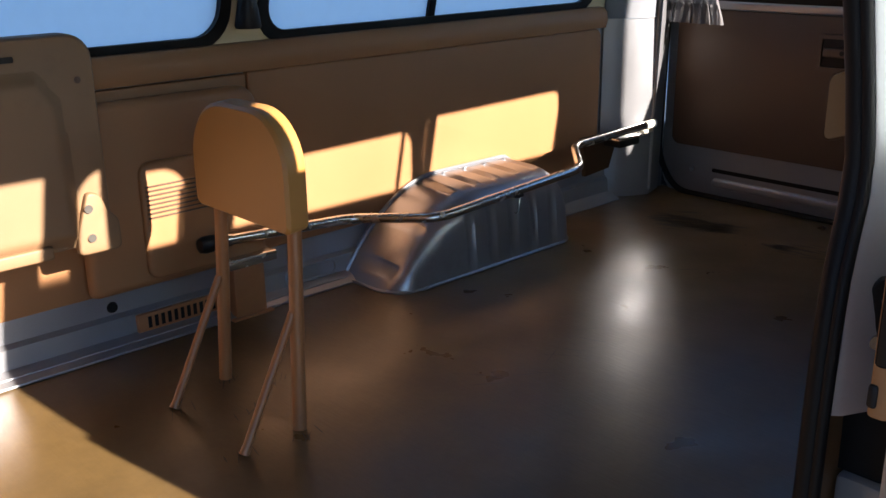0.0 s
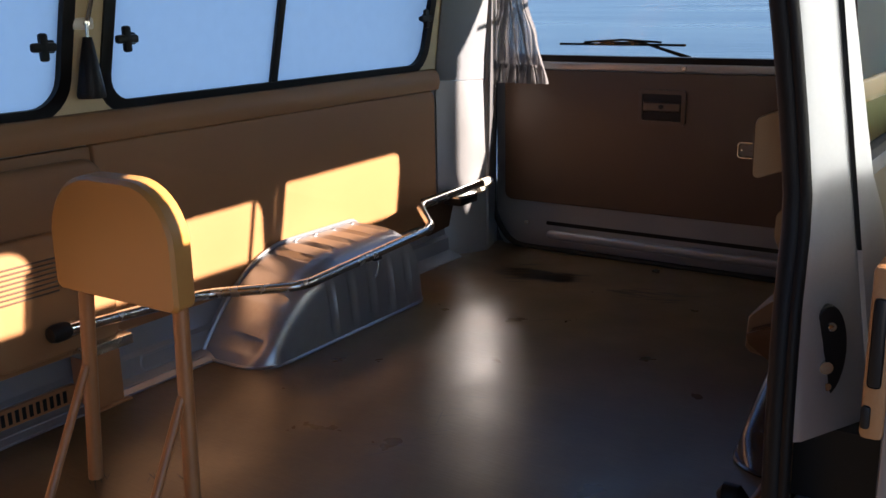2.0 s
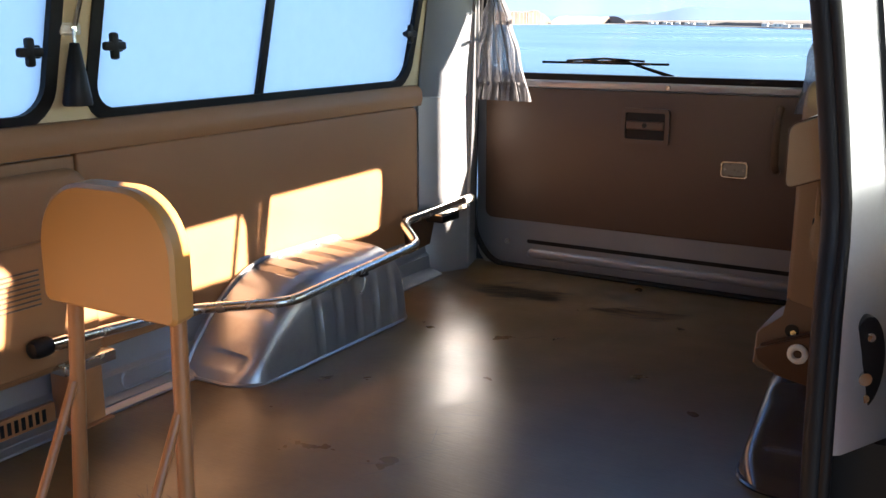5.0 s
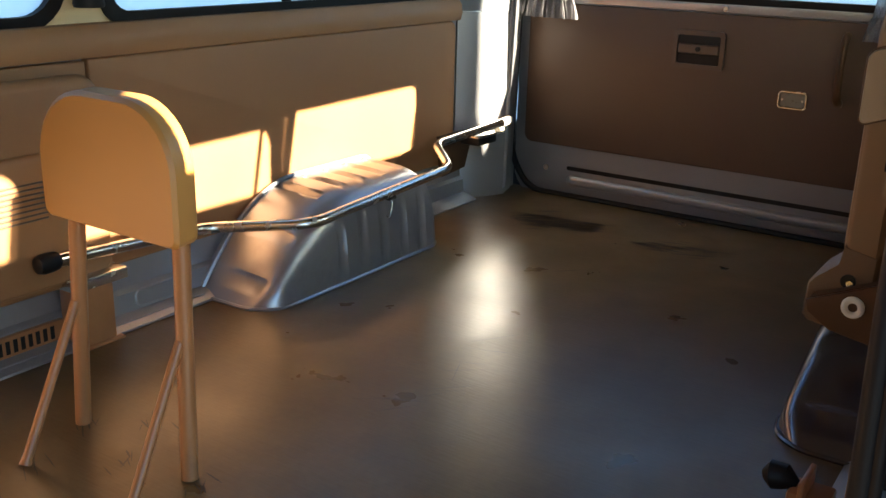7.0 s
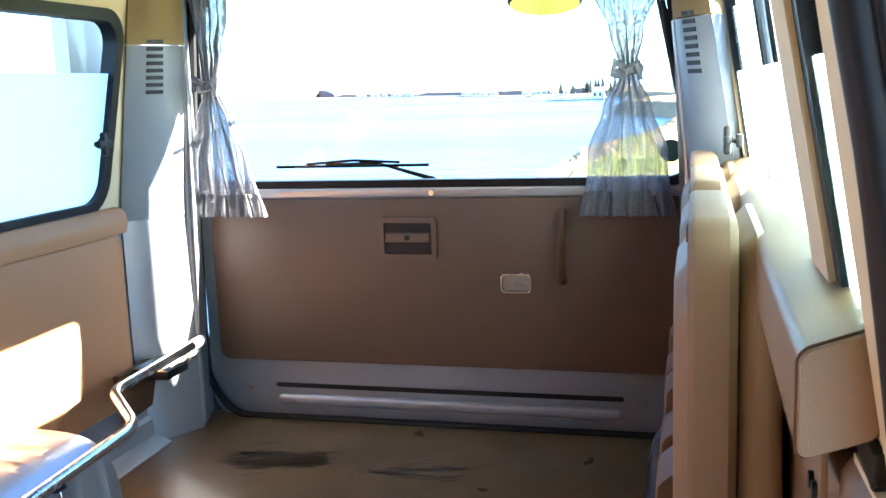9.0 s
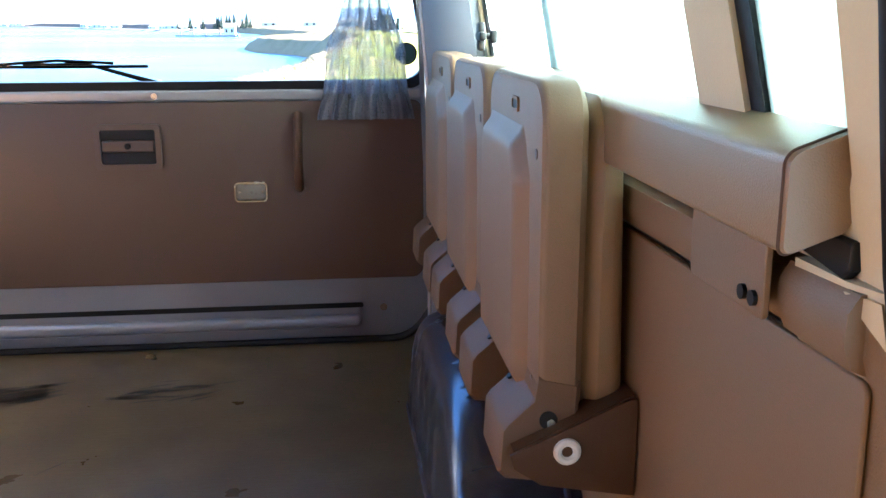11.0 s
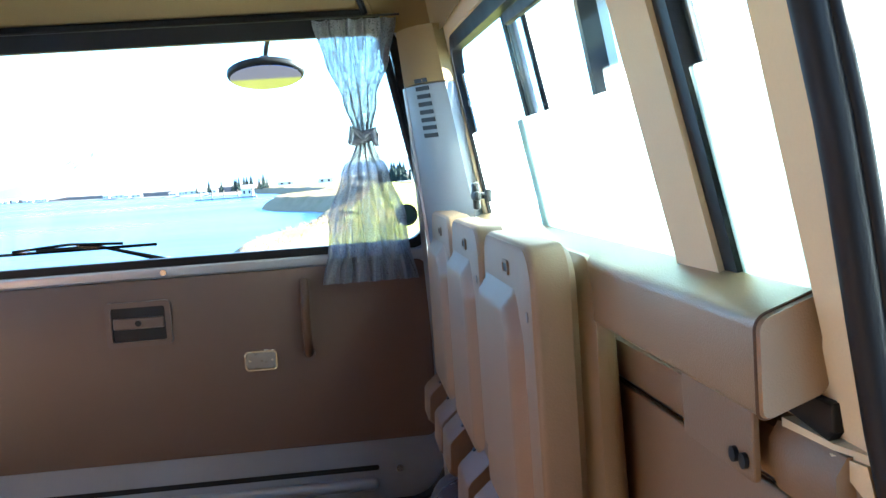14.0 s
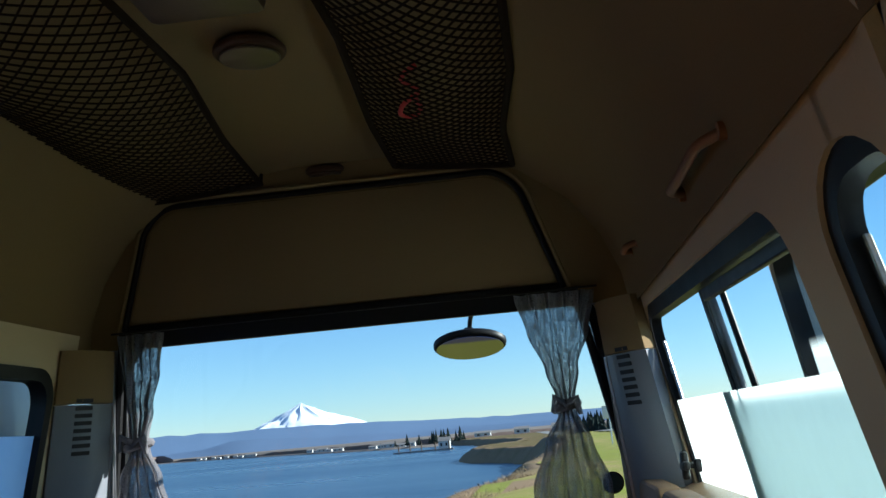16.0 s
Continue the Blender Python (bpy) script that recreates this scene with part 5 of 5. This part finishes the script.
# ---------------------------------------------------------------- outdoors: river, bank, far shore, mountain
WATER_Z, GROUND_Z = -6.0, -0.62
def water_material():
    m = bpy.data.materials.new("river_water")
    m.use_nodes = True
    n, l = m.node_tree.nodes, m.node_tree.links
    b = n["Principled BSDF"]
    b.inputs["Base Color"].default_value = (0.030, 0.062, 0.115, 1)
    b.inputs["Roughness"].default_value = 0.30
    b.inputs["IOR"].default_value = 1.33
    b.inputs["Specular IOR Level"].default_value = 0.22
    co, mp, nz, bp, nz2 = (n.new(k) for k in ("ShaderNodeTexCoord", "ShaderNodeMapping", "ShaderNodeTexNoise", "ShaderNodeBump", "ShaderNodeTexNoise"))
    mp.inputs["Scale"].default_value = (0.25, 1.0, 1.0)
    nz.inputs["Scale"].default_value, nz.inputs["Detail"].default_value = 0.5, 6
    nz2.inputs["Scale"].default_value, nz2.inputs["Detail"].default_value = 0.015, 4
    bp.inputs["Strength"].default_value, bp.inputs["Distance"].default_value = 0.8, 0.5
    l.new(co.outputs["Object"], mp.inputs["Vector"]); l.new(mp.outputs[0], nz.inputs["Vector"]); l.new(mp.outputs[0], nz2.inputs["Vector"])
    l.new(nz.outputs["Fac"], bp.inputs["Height"]); l.new(bp.outputs[0], b.inputs["Normal"])
    rp = n.new("ShaderNodeMapRange")
    rp.inputs["To Min"].default_value, rp.inputs["To Max"].default_value = 0.18, 0.42
    l.new(nz2.outputs["Fac"], rp.inputs["Value"]); l.new(rp.outputs[0], b.inputs["Roughness"])
    return m
GRASS = material("bank_grass", (0.205, 0.215, 0.036), 0.9, vary=0.38, scale=0.7, fine=6, bump=0.8, dirt=(0.27, 0.20, 0.085), dirt_at=0.46, spec=0.1)
RIPRAP = material("dry_bank_scrub", (0.26, 0.175, 0.105), 0.95, vary=0.25, scale=0.5, fine=3, bump=0.6, dirt=(0.15, 0.125, 0.06), dirt_at=0.50, spec=0.05)
FIELD = material("far_fields", (0.20, 0.165, 0.145), 0.95, vary=0.4, scale=0.02, fine=0.2, bump=0.2, dirt=(0.13, 0.13, 0.10), dirt_at=0.5, spec=0.1)
# Distance haze is put into the blue base colours of hills and ridge.
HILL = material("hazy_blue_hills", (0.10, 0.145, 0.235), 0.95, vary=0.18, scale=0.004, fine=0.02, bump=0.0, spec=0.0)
RIDGE = material("haze_blue_ridge", (0.105, 0.155, 0.25), 0.95, vary=0.10, scale=0.002, fine=0.01, bump=0.0, spec=0.0)
SNOW = material("snow", (0.86, 0.88, 0.92), 0.9, vary=0.06, scale=0.012, fine=0.05, bump=0.0, dirt=(0.30, 0.38, 0.52), dirt_at=0.56, spec=0.0)
ASPHALT = material("grey_asphalt", (0.16, 0.155, 0.15), 0.9, vary=0.2, scale=0.5, fine=5, bump=0.1)
CONIFER = material("dark_conifer_foliage", (0.022, 0.034, 0.030), 0.9, vary=0.35, scale=0.6, fine=5, bump=0.5, spec=0.1)
BARE = material("bare_brown_trees", (0.150, 0.105, 0.088), 0.95, vary=0.22, scale=0.08, fine=0.7, bump=0.4, spec=0.1)
BARK = material("bark", (0.09, 0.065, 0.045), 0.9, vary=0.3, scale=4, fine=30, bump=0.5)

bm = bmesh.new()
bmesh.ops.create_grid(bm, x_segments=2, y_segments=2, size=4600)
bmesh.ops.translate(bm, vec=(0, 0, WATER_Z), verts=bm.verts)
tagged(part("water", bm, water_material(), smooth=False), "wide blue river with wind ripples", "river", kind="structure")

SHORE = [(-60, -6.5), (0, -6.5), (24, -6.4), (40, -4.6), (66, -3.0), (110, -1.4), (150, -0.4), (176, -1.0), (190, -4), (205, -9), (215, -15), (240, -19), (262, -18), (285, -9), (330, -8), (400, -16), (470, -30), (560, -48), (640, -62)]
def shore_x(y):
    for (y0, a), (y1, b) in zip(SHORE, SHORE[1:]):
        if y <= y1:
            f = max(0, (y - y0) / (y1 - y0))
            f = f * f * (3 - 2 * f)
            return a + (b - a) * f
    return SHORE[-1][1]
def bank_sheet(name, mat, d0, d1, nd, label, cat, lift, span=(-1000, 1000)):
    """The bank between two distances from the shore."""
    bm = bmesh.new()
    ys = [-400 + 20 * k for k in range(18)] + [-40 + 4 * k for k in range(20)] + [40 + 4 * k for k in range(75)] + [345 + 15 * k for k in range(21)]
    ys = [y for y in ys if span[0] <= y <= span[1]]
    rows = []
    for y in ys:
        row = []
        for k in range(nd + 1):
            d = d0 + (d1 - d0) * (k / nd) ** (1.0 if d1 < 50 else 2.2)
            if d1 > 50 and k < 3:
                d += (0.9 * noise.noise(Vector((1.7, y * 0.16, 5))) + 0.5 * noise.noise(Vector((9.1, y * 0.7, 2)))) * (1 - k / 3)
            top = GROUND_Z - 0.10 - max(0, y - 60) * 0.004 if y < 185 else -3.0
            z = WATER_Z - 0.3 + (top - WATER_Z + 0.3) * min(1, max(0, d) / (5.2 if y < 185 else 4.0)) ** 0.8 + lift
            wob = 0.35 * noise.noise(Vector((d * 0.4, y * 0.25, 3))) * min(1, max(0, d) / 4) * (1 if abs(y) > 12 or d > 30 else 0.1)
            if d > 9 and abs(y) < 25:
                wob *= 0.1
            row.append(bm.verts.new((shore_x(y) + d + 0.8 * noise.noise(Vector((y * 0.15, d * 0.3, 7))), y, z + wob)))
        rows.append(row)
    for p, q in zip(rows, rows[1:]):
        for k in range(nd):
            bm.faces.new((p[k], p[k + 1], q[k + 1], q[k]))
    return tagged(part(name, bm, mat), label, cat, kind="structure")
bank_sheet("ground_scrub", RIPRAP, -1.0, 7.8, 18, "brown scrub and stones along the river bank", "river bank", 0.0)
bank_sheet("ground", GRASS, 6.2, 900, 34, "sunlit green grass on the river bank", "grass", 0.03, (-1000, 184))
DRY = material("dry_olive_meadow", (0.135, 0.105, 0.045), 0.9, vary=0.3, scale=0.15, fine=2, bump=0.5, dirt=(0.085, 0.060, 0.036), dirt_at=0.46, spec=0.05)
bank_sheet("ground_point", DRY, 5.0, 900, 34, "brown and olive winter grass on the river's point", "grass", 0.03, (184, 1000))
bm = bmesh.new()
rows = [[bm.verts.new((x0 + (0 if y < 120 else (y - 120) * -0.03), y, GROUND_Z - max(0, y - 60) * 0.004 + 0.12 if y < 185 else -2.88)) for x0 in (13.5, 20.5)] for y in (-300, -100, 0, 60, 120, 184, 190, 300, 600)]
for p, q in zip(rows, rows[1:]):
    bm.faces.new((p[0], p[1], q[1], q[0]))
tagged(part("road", bm, ASPHALT, smooth=False), "grey asphalt road along the bank", "road", kind="structure")

bm = bmesh.new()
rows = [[bm.verts.new((x0, y, GROUND_Z + 0.02)) for x0 in (-3.2, 5, 9.5)] for y in (-30, -12, -4, 0.2, 0.8)]
for p, q in zip(rows, rows[1:]):
    for k in range(2):
        bm.faces.new((p[k], p[k + 1], q[k + 1], q[k]))
tagged(part("pavement", bm, material("dark_parking_asphalt", (0.055, 0.053, 0.05), 0.9, vary=0.25, scale=1.5, fine=40, bump=0.3), smooth=False), "dark asphalt parking strip beside the van", "parking strip", kind="structure")

def ridge(name, mat, dist, a0, a1, heights, depth, base, label, rough, seed, n=160):
    """A long range of hills at a distance, over azimuths in degrees right of the van's rear."""
    bm = bmesh.new()
    front, top, back = [], [], []
    for k in range(n + 1):
        a = radians(a0 + (a1 - a0) * k / n)
        h = 0.0
        for (p0, h0), (p1, h1) in zip(heights, heights[1:]):
            if p0 <= math.degrees(a) <= p1:
                f = (math.degrees(a) - p0) / (p1 - p0)
                h = h0 + (h1 - h0) * f * f * (3 - 2 * f)
        t = h * (1 + rough * noise.noise(Vector((k * 0.23, seed, 0)))+ rough * 0.5 * noise.noise(Vector((k * 0.9, seed, 4))))
        s, c = math.sin(a), math.cos(a)
        front.append(bm.verts.new((s * dist, c * dist, base)))
        top.append(bm.verts.new((s * (dist + depth), c * (dist + depth), 0.93 + t)))
        back.append(bm.verts.new((s * (dist + depth * 2), c * (dist + depth * 2), base)))
    for k in range(n):
        bm.faces.new((front[k], front[k + 1], top[k + 1], top[k])); bm.faces.new((top[k], top[k + 1], back[k + 1], back[k]))
    return tagged(part(name, bm, mat), label, "hills", kind="structure")
D = 3600
def rise(deg):
    return D * math.tan(radians(deg))
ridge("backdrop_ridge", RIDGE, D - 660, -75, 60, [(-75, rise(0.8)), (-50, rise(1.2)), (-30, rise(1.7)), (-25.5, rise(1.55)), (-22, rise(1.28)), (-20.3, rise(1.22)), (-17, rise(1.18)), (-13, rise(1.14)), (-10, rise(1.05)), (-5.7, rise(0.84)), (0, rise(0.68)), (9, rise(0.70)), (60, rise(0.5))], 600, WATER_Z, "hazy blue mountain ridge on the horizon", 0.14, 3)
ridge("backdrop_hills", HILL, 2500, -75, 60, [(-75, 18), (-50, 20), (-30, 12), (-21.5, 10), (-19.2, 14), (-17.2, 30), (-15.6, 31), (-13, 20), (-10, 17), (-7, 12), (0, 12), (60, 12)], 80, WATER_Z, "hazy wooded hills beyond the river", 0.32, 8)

def snow_peak():
    m = thing("backdrop_mountain", "snow-covered volcano standing above the ridge", "mountain", kind="structure")
    dist, az = D + 250, radians(-13.55)
    C = Vector((math.sin(az) * dist, math.cos(az) * dist, 0))
    right = Vector((math.cos(az), -math.sin(az), 0))
    ahead = Vector((math.sin(az), math.cos(az), 0))
    bm = bmesh.new()
    H, n, r = dist * math.tan(radians(2.50)), 72, 18
    top = bm.verts.new(C + Vector((0, 0, H + 0.9)))
    rings = []
    for j in range(1, r + 1):
        f = j / r
        row = []
        for k in range(n):
            a = 2 * math.pi * k / n
            w = (560 if math.cos(a) > 0 else 500)
            rad = f ** 1.12 * (1 + 0.10 * noise.noise(Vector((k * 0.55, j * 0.27, 2))))
            z = H * (1 - f) ** 1.3 + 34 * noise.noise(Vector((k * 0.31, j * 0.53, 5))) * (0.3 + f) * (1 - f * 0.6) - 46 * abs(noise.noise(Vector((k * 0.55, j * 0.15, 9)))) * f ** 0.6 * (1 - f)
            row.append(bm.verts.new(C + right * math.cos(a) * rad * w + ahead * math.sin(a) * rad * 200 + Vector((0, 0, z))))
        rings.append(row)
    for k in range(n):
        bm.faces.new((top, rings[0][k], rings[0][(k + 1) % n]))
    for p, q in zip(rings, rings[1:]):
        for k in range(n):
            bm.faces.new((p[k], q[k], q[(k + 1) % n], p[(k + 1) % n]))
    part("cone", bm, SNOW, m)
snow_peak()

# far shore: low land, bare woods, buildings
FAR_SHORE = [(-80, 1500), (-31, 1400), (-25, 1480), (-21.7, 1650), (-19, 1350), (-16.2, 1045), (-12.5, 790), (-9.9, 655), (-6, 575), (60, 560)]
def shore_r(deg):
    """Distance of the far shore, by degrees right of the van's rear."""
    for (a0, r0), (a1, r1) in zip(FAR_SHORE, FAR_SHORE[1:]):
        if deg <= a1:
            return r0 + (r1 - r0) * (deg - a0) / (a1 - a0)
    return FAR_SHORE[-1][1]
bm = bmesh.new()
for k in range(81):
    a = radians(-72 + k * 1.6)
    r0 = shore_r(math.degrees(a))
    for r, z in ((r0, WATER_Z - 0.5), (r0 + 12, WATER_Z + 1.0), (2450, WATER_Z + 5)):
        bm.verts.new((math.sin(a) * r, math.cos(a) * r, z))
bm.verts.ensure_lookup_table()
for k in range(80):
    for j in range(2):
        bm.faces.new((bm.verts[k * 3 + j], bm.verts[k * 3 + j + 1], bm.verts[k * 3 + j + 4], bm.verts[k * 3 + j + 3]))
tagged(part("ground_far_shore", bm, FIELD), "low brown far shore of the river", "far shore", kind="structure")

def woods():
    """Bare winter woods on the far shore: stands in several rows, with ragged twiggy tops."""
    g = thing("far_woods", "bare brown winter woods along the far shore", "woods", kind="stuff")
    rnd = random.Random(9)
    bm = bmesh.new()
    for a0, a1, off, rows, hh in ((-31, -25.1, 40, 5, 19.0), (-25.0, -20.8, 30, 4, 11.5), (-20.8, -16, 50, 3, 3.8), (-16, -9, 60, 4, 3.4), (-9, 8, 60, 4, 3.8), (-5, 6, 15, 2, 3.0), (-60, -31, 60, 3, 15.0)):
        step = 1.0 if a0 > -40 else 3.0
        n = int(radians(a1 - a0) * 0.5 * (shore_r(a0) + shore_r(a1)) / step)
        for row in range(rows):
            low, mid, top = [], [], []
            for k in range(n + 1):
                f = k / n
                a = radians(a0 + (a1 - a0) * f)
                q0 = shore_r(math.degrees(a)) + off + row * 12
                ends = min(1, 0.25 + 7 * f, 0.25 + 7 * (1 - f)) ** 0.7
                h = hh * ends * (0.88 + 0.03 * row + 0.16 * noise.noise(Vector((f * n * step * 0.06, row * 3, a0))) + 0.07 * noise.noise(Vector((f * n * step * 0.4, row * 5, 2))) + rnd.uniform(-0.045, 0.045))
                for lst, q, z in ((low, q0 - 0.5 * h, 0.0), (mid, q0 - 0.1 * h + rnd.uniform(-0.3, 0.3), 0.55), (top, q0 + 0.9 * h + rnd.uniform(-0.3, 0.3), 1.0)):
                    lst.append(bm.verts.new((math.sin(a) * q, math.cos(a) * q, WATER_Z + 0.6 + h * z)))
            for k in range(n):
                bm.faces.new((low[k], low[k + 1], mid[k + 1], mid[k])); bm.faces.new((mid[k], mid[k + 1], top[k + 1], top[k]))
    part("stands", bm, BARE, g)
woods()

def conifer_mesh(seed):
    rnd = random.Random(seed)
    bm = bmesh.new()
    for t in range(9):
        z0, rr = 0.12 + t * 0.095, 0.24 * (1 - t / 9.6)
        n = 11
        tip = bm.verts.new((rnd.uniform(-0.01, 0.01), rnd.uniform(-0.01, 0.01), z0 + 0.20))
        rim = []
        for k in range(n * 2):
            q = rr * (1.0 if k % 2 else 0.55) * rnd.uniform(0.75, 1.2)
            rim.append(bm.verts.new((q * math.cos(math.pi * k / n), q * math.sin(math.pi * k / n), z0 - (0.03 if k % 2 else -0.01) + rnd.uniform(-0.015, 0.015))))
        for k in range(n * 2):
            bm.faces.new((rim[k], rim[(k + 1) % (n * 2)], tip))
    return bm
def conifer(label):
    t = thing("conifer", label, "tree", group="conifers on the point")
    part("trunk", tube([(0, 0, 0), (0, 0, 0.35)], [0.025, 0.015], 8), BARK, t)
    part("crown", conifer_mesh(2), CONIFER, t)
    return t
def polar(az, dist, z):
    return (1.2 + math.sin(radians(az)) * dist, -2.6 + math.cos(radians(az)) * dist, z)
rnd = random.Random(12)
tree = conifer("dark green conifer on the far point of the bank")
tree.matrix_world = Matrix.Translation(polar(-5.9, 560, -4.3)) @ Matrix.Diagonal((6.5, 6.5, 8, 1))
def plant(az, dist, h, z, width=1.0):
    c = copy_thing(tree, Matrix())
    c.matrix_world = Matrix.Translation(polar(az, dist, z)) @ Matrix.Rotation(rnd.uniform(0, 6), 4, "Z") @ Matrix.Diagonal((h * width, h * width, h, 1))
for az in (-6.15, -5.75, -5.45, -4.75, -6.9, -6.3, -6.05, -5.6, -5.2, -4.5, -4.3, -7.6, -8.3):
    plant(az, rnd.uniform(540, 600), rnd.uniform(4, 8.8), -4.4, 1.15)
for az in (2.35, 2.7, 3.0, 3.35, 3.7, 2.5, 3.15, 3.5, 4.1):
    plant(az, rnd.uniform(255, 300), rnd.uniform(4.4, 6.6), -3.0, 1.5)

def bare_tree_mesh(seed, h):
    """A slim winter tree: forking upright limbs that end in fine twigs."""
    rnd = random.Random(seed)
    bm = bmesh.new()
    def grow(p, d, length, r, level):
        pts, q = [p], p
        for k in range(3):
            d = (d + Vector((rnd.gauss(0, 0.07), rnd.gauss(0, 0.07), 0.05))).normalized()
            q = q + d * length / 3
            pts.append(q)
        add_tube(bm, pts, [r * (1 - 0.22 * k) for k in range(4)], 5 if level < 2 else 3, caps=False)
        if level < 4:
            for k in range(5 if level else 6):
                f = rnd.uniform(0.35, 1.0)
                a = rnd.uniform(0, 6.283)
                side = Vector((math.cos(a), math.sin(a), 0.0))
                base = pts[min(3, int(f * 3))].lerp(pts[min(3, int(f * 3) + 1)], f * 3 % 1)
                grow(base, (d * 0.80 + side * 0.46).normalized(), length * rnd.uniform(0.42, 0.62), r * 0.42, level + 1)
    grow(Vector((0, 0, 0)), Vector((0, 0, 1)), h * 0.55, h * 0.016, 0)
    return bm
for k, (az, dist, h) in enumerate(((18.7, 58, 8.0), (20.4, 62, 9.6), (21.3, 57, 8.6), (23.4, 60, 9.4), (25.6, 64, 9.0))):
    t = thing("bare_tree", "slim leafless tree standing beyond the road", "tree", polar(az, dist, GROUND_Z - 0.3), group="bare trees by the road")
    part("limbs", bare_tree_mesh(40 + k, h), BARK, t)

def tufts():
    """Dry grass tufts and brush along the top of the bank."""
    g = thing("bank_brush", "dry brown grass tufts along the bank's edge", "brush", kind="stuff")
    rnd = random.Random(21)
    bm = bmesh.new()
    for _ in range(15000):
        y = 11 + 169 * rnd.random() ** 1.6
        d = rnd.gauss(5.7, 1.1)
        x = shore_x(y) + d
        top = GROUND_Z - 0.10 - max(0, y - 60) * 0.004 if y < 185 else -3.0
        z = WATER_Z - 0.3 + (top - WATER_Z + 0.3) * min(1, max(0, d) / (5.2 if y < 185 else 4.0)) ** 0.8 - 0.25
        h, w = rnd.uniform(0.10, 0.30), rnd.uniform(0.012, 0.04)
        for _k in range(3):
            a = rnd.uniform(0, 6.283)
            c, q = math.cos(a) * w, math.sin(a) * w
            v = [bm.verts.new(t) for t in ((x - c, y - q, z), (x + c, y + q, z), (x + rnd.uniform(-0.3, 0.3), y + rnd.uniform(-0.3, 0.3), z + h))]
            bm.faces.new(v)
    part("blades", bm, material("dry_straw", (0.25, 0.18, 0.105), 0.95, vary=0.2, scale=0.6, fine=6, bump=0.2, spec=0.1), g, smooth=False)
tufts()

HOUSE = material("pale_painted_wall", (0.55, 0.54, 0.52), 0.7, vary=0.1, scale=0.5, fine=4, bump=0.1)
ROOF = material("grey_roof", (0.16, 0.15, 0.15), 0.8, vary=0.15, scale=0.6, fine=4, bump=0.1)
def house(label, az, dist, z, w, d, h):
    o = thing("house", label, "house", polar(az, dist, z), group="houses along the shore")
    part("wall", box((-w / 2, -d / 2, 0), (w / 2, d / 2, h)), HOUSE, o, smooth=False)
    bm = bmesh.new()
    v = [bm.verts.new(p) for p in ((-w * 0.55, -d * 0.58, h), (w * 0.55, -d * 0.58, h), (w * 0.55, d * 0.58, h), (-w * 0.55, d * 0.58, h), (-w * 0.5, 0, h * 1.5), (w * 0.5, 0, h * 1.5))]
    for f in ((0, 1, 5, 4), (2, 3, 4, 5), (0, 4, 3), (1, 2, 5), (0, 3, 2, 1)):
        bm.faces.new([v[q] for q in f])
    part("roof", bm, ROOF, o, smooth=False)
    for x in (-w * 0.25, w * 0.2):
        part("window", box((x - w * 0.08, -d / 2 - 0.06, h * 0.35), (x + w * 0.08, -d / 2 - 0.01, h * 0.75)), BLACK, o, smooth=False)
    return o
house("white floating boathouse on the dock", -5.45, 430, WATER_Z + 0.6, 5, 4, 3.4)
for k, az in enumerate((-19.4, -19.1, -18.6, -18.3, -17.9, -17.4, -17.1, -16.7, -16.4, -13.2, -12.8, -12.5, -12.1, -11.6, -9.6, -9.1, -8.7, -8.0, -7.4)):
    house("small pale house on the far shore", az, shore_r(az) + 16 + 8 * (k % 3), WATER_Z + 1.2, rnd.uniform(4.0, 9.0), 5, rnd.uniform(1.5, 2.4))
for az in (-3.2, -0.9, 1.4):
    house("small pale house beyond the bank", az, rnd.uniform(560, 640), -3.2, rnd.uniform(7, 12), 7, rnd.uniform(2.4, 3.4))
dock = thing("dock", "grey floating dock with mooring piles", "dock", polar(-6.3, 425, WATER_Z))
part("deck", box((-16, -1.5, 0.2), (10, 1.5, 0.8)), ROOF, dock, smooth=False)
for x in (-14, -9, -4, 2, 8):
    part("pile", tube([(x, 2, -1), (x, 2, 4.0)], 0.25, 8), BARK, dock)
sign = thing("road_sign", "road sign on a post beside the bank", "road sign", polar(4.25, 62, -0.95))
part("post", tube([(0, 0, 0), (0, 0, 2.6)], 0.05, 8), STEEL, sign)
part("plate", box((-0.42, -0.03, 1.9), (0.42, 0.0, 2.7), 0.02), WHITE, sign)
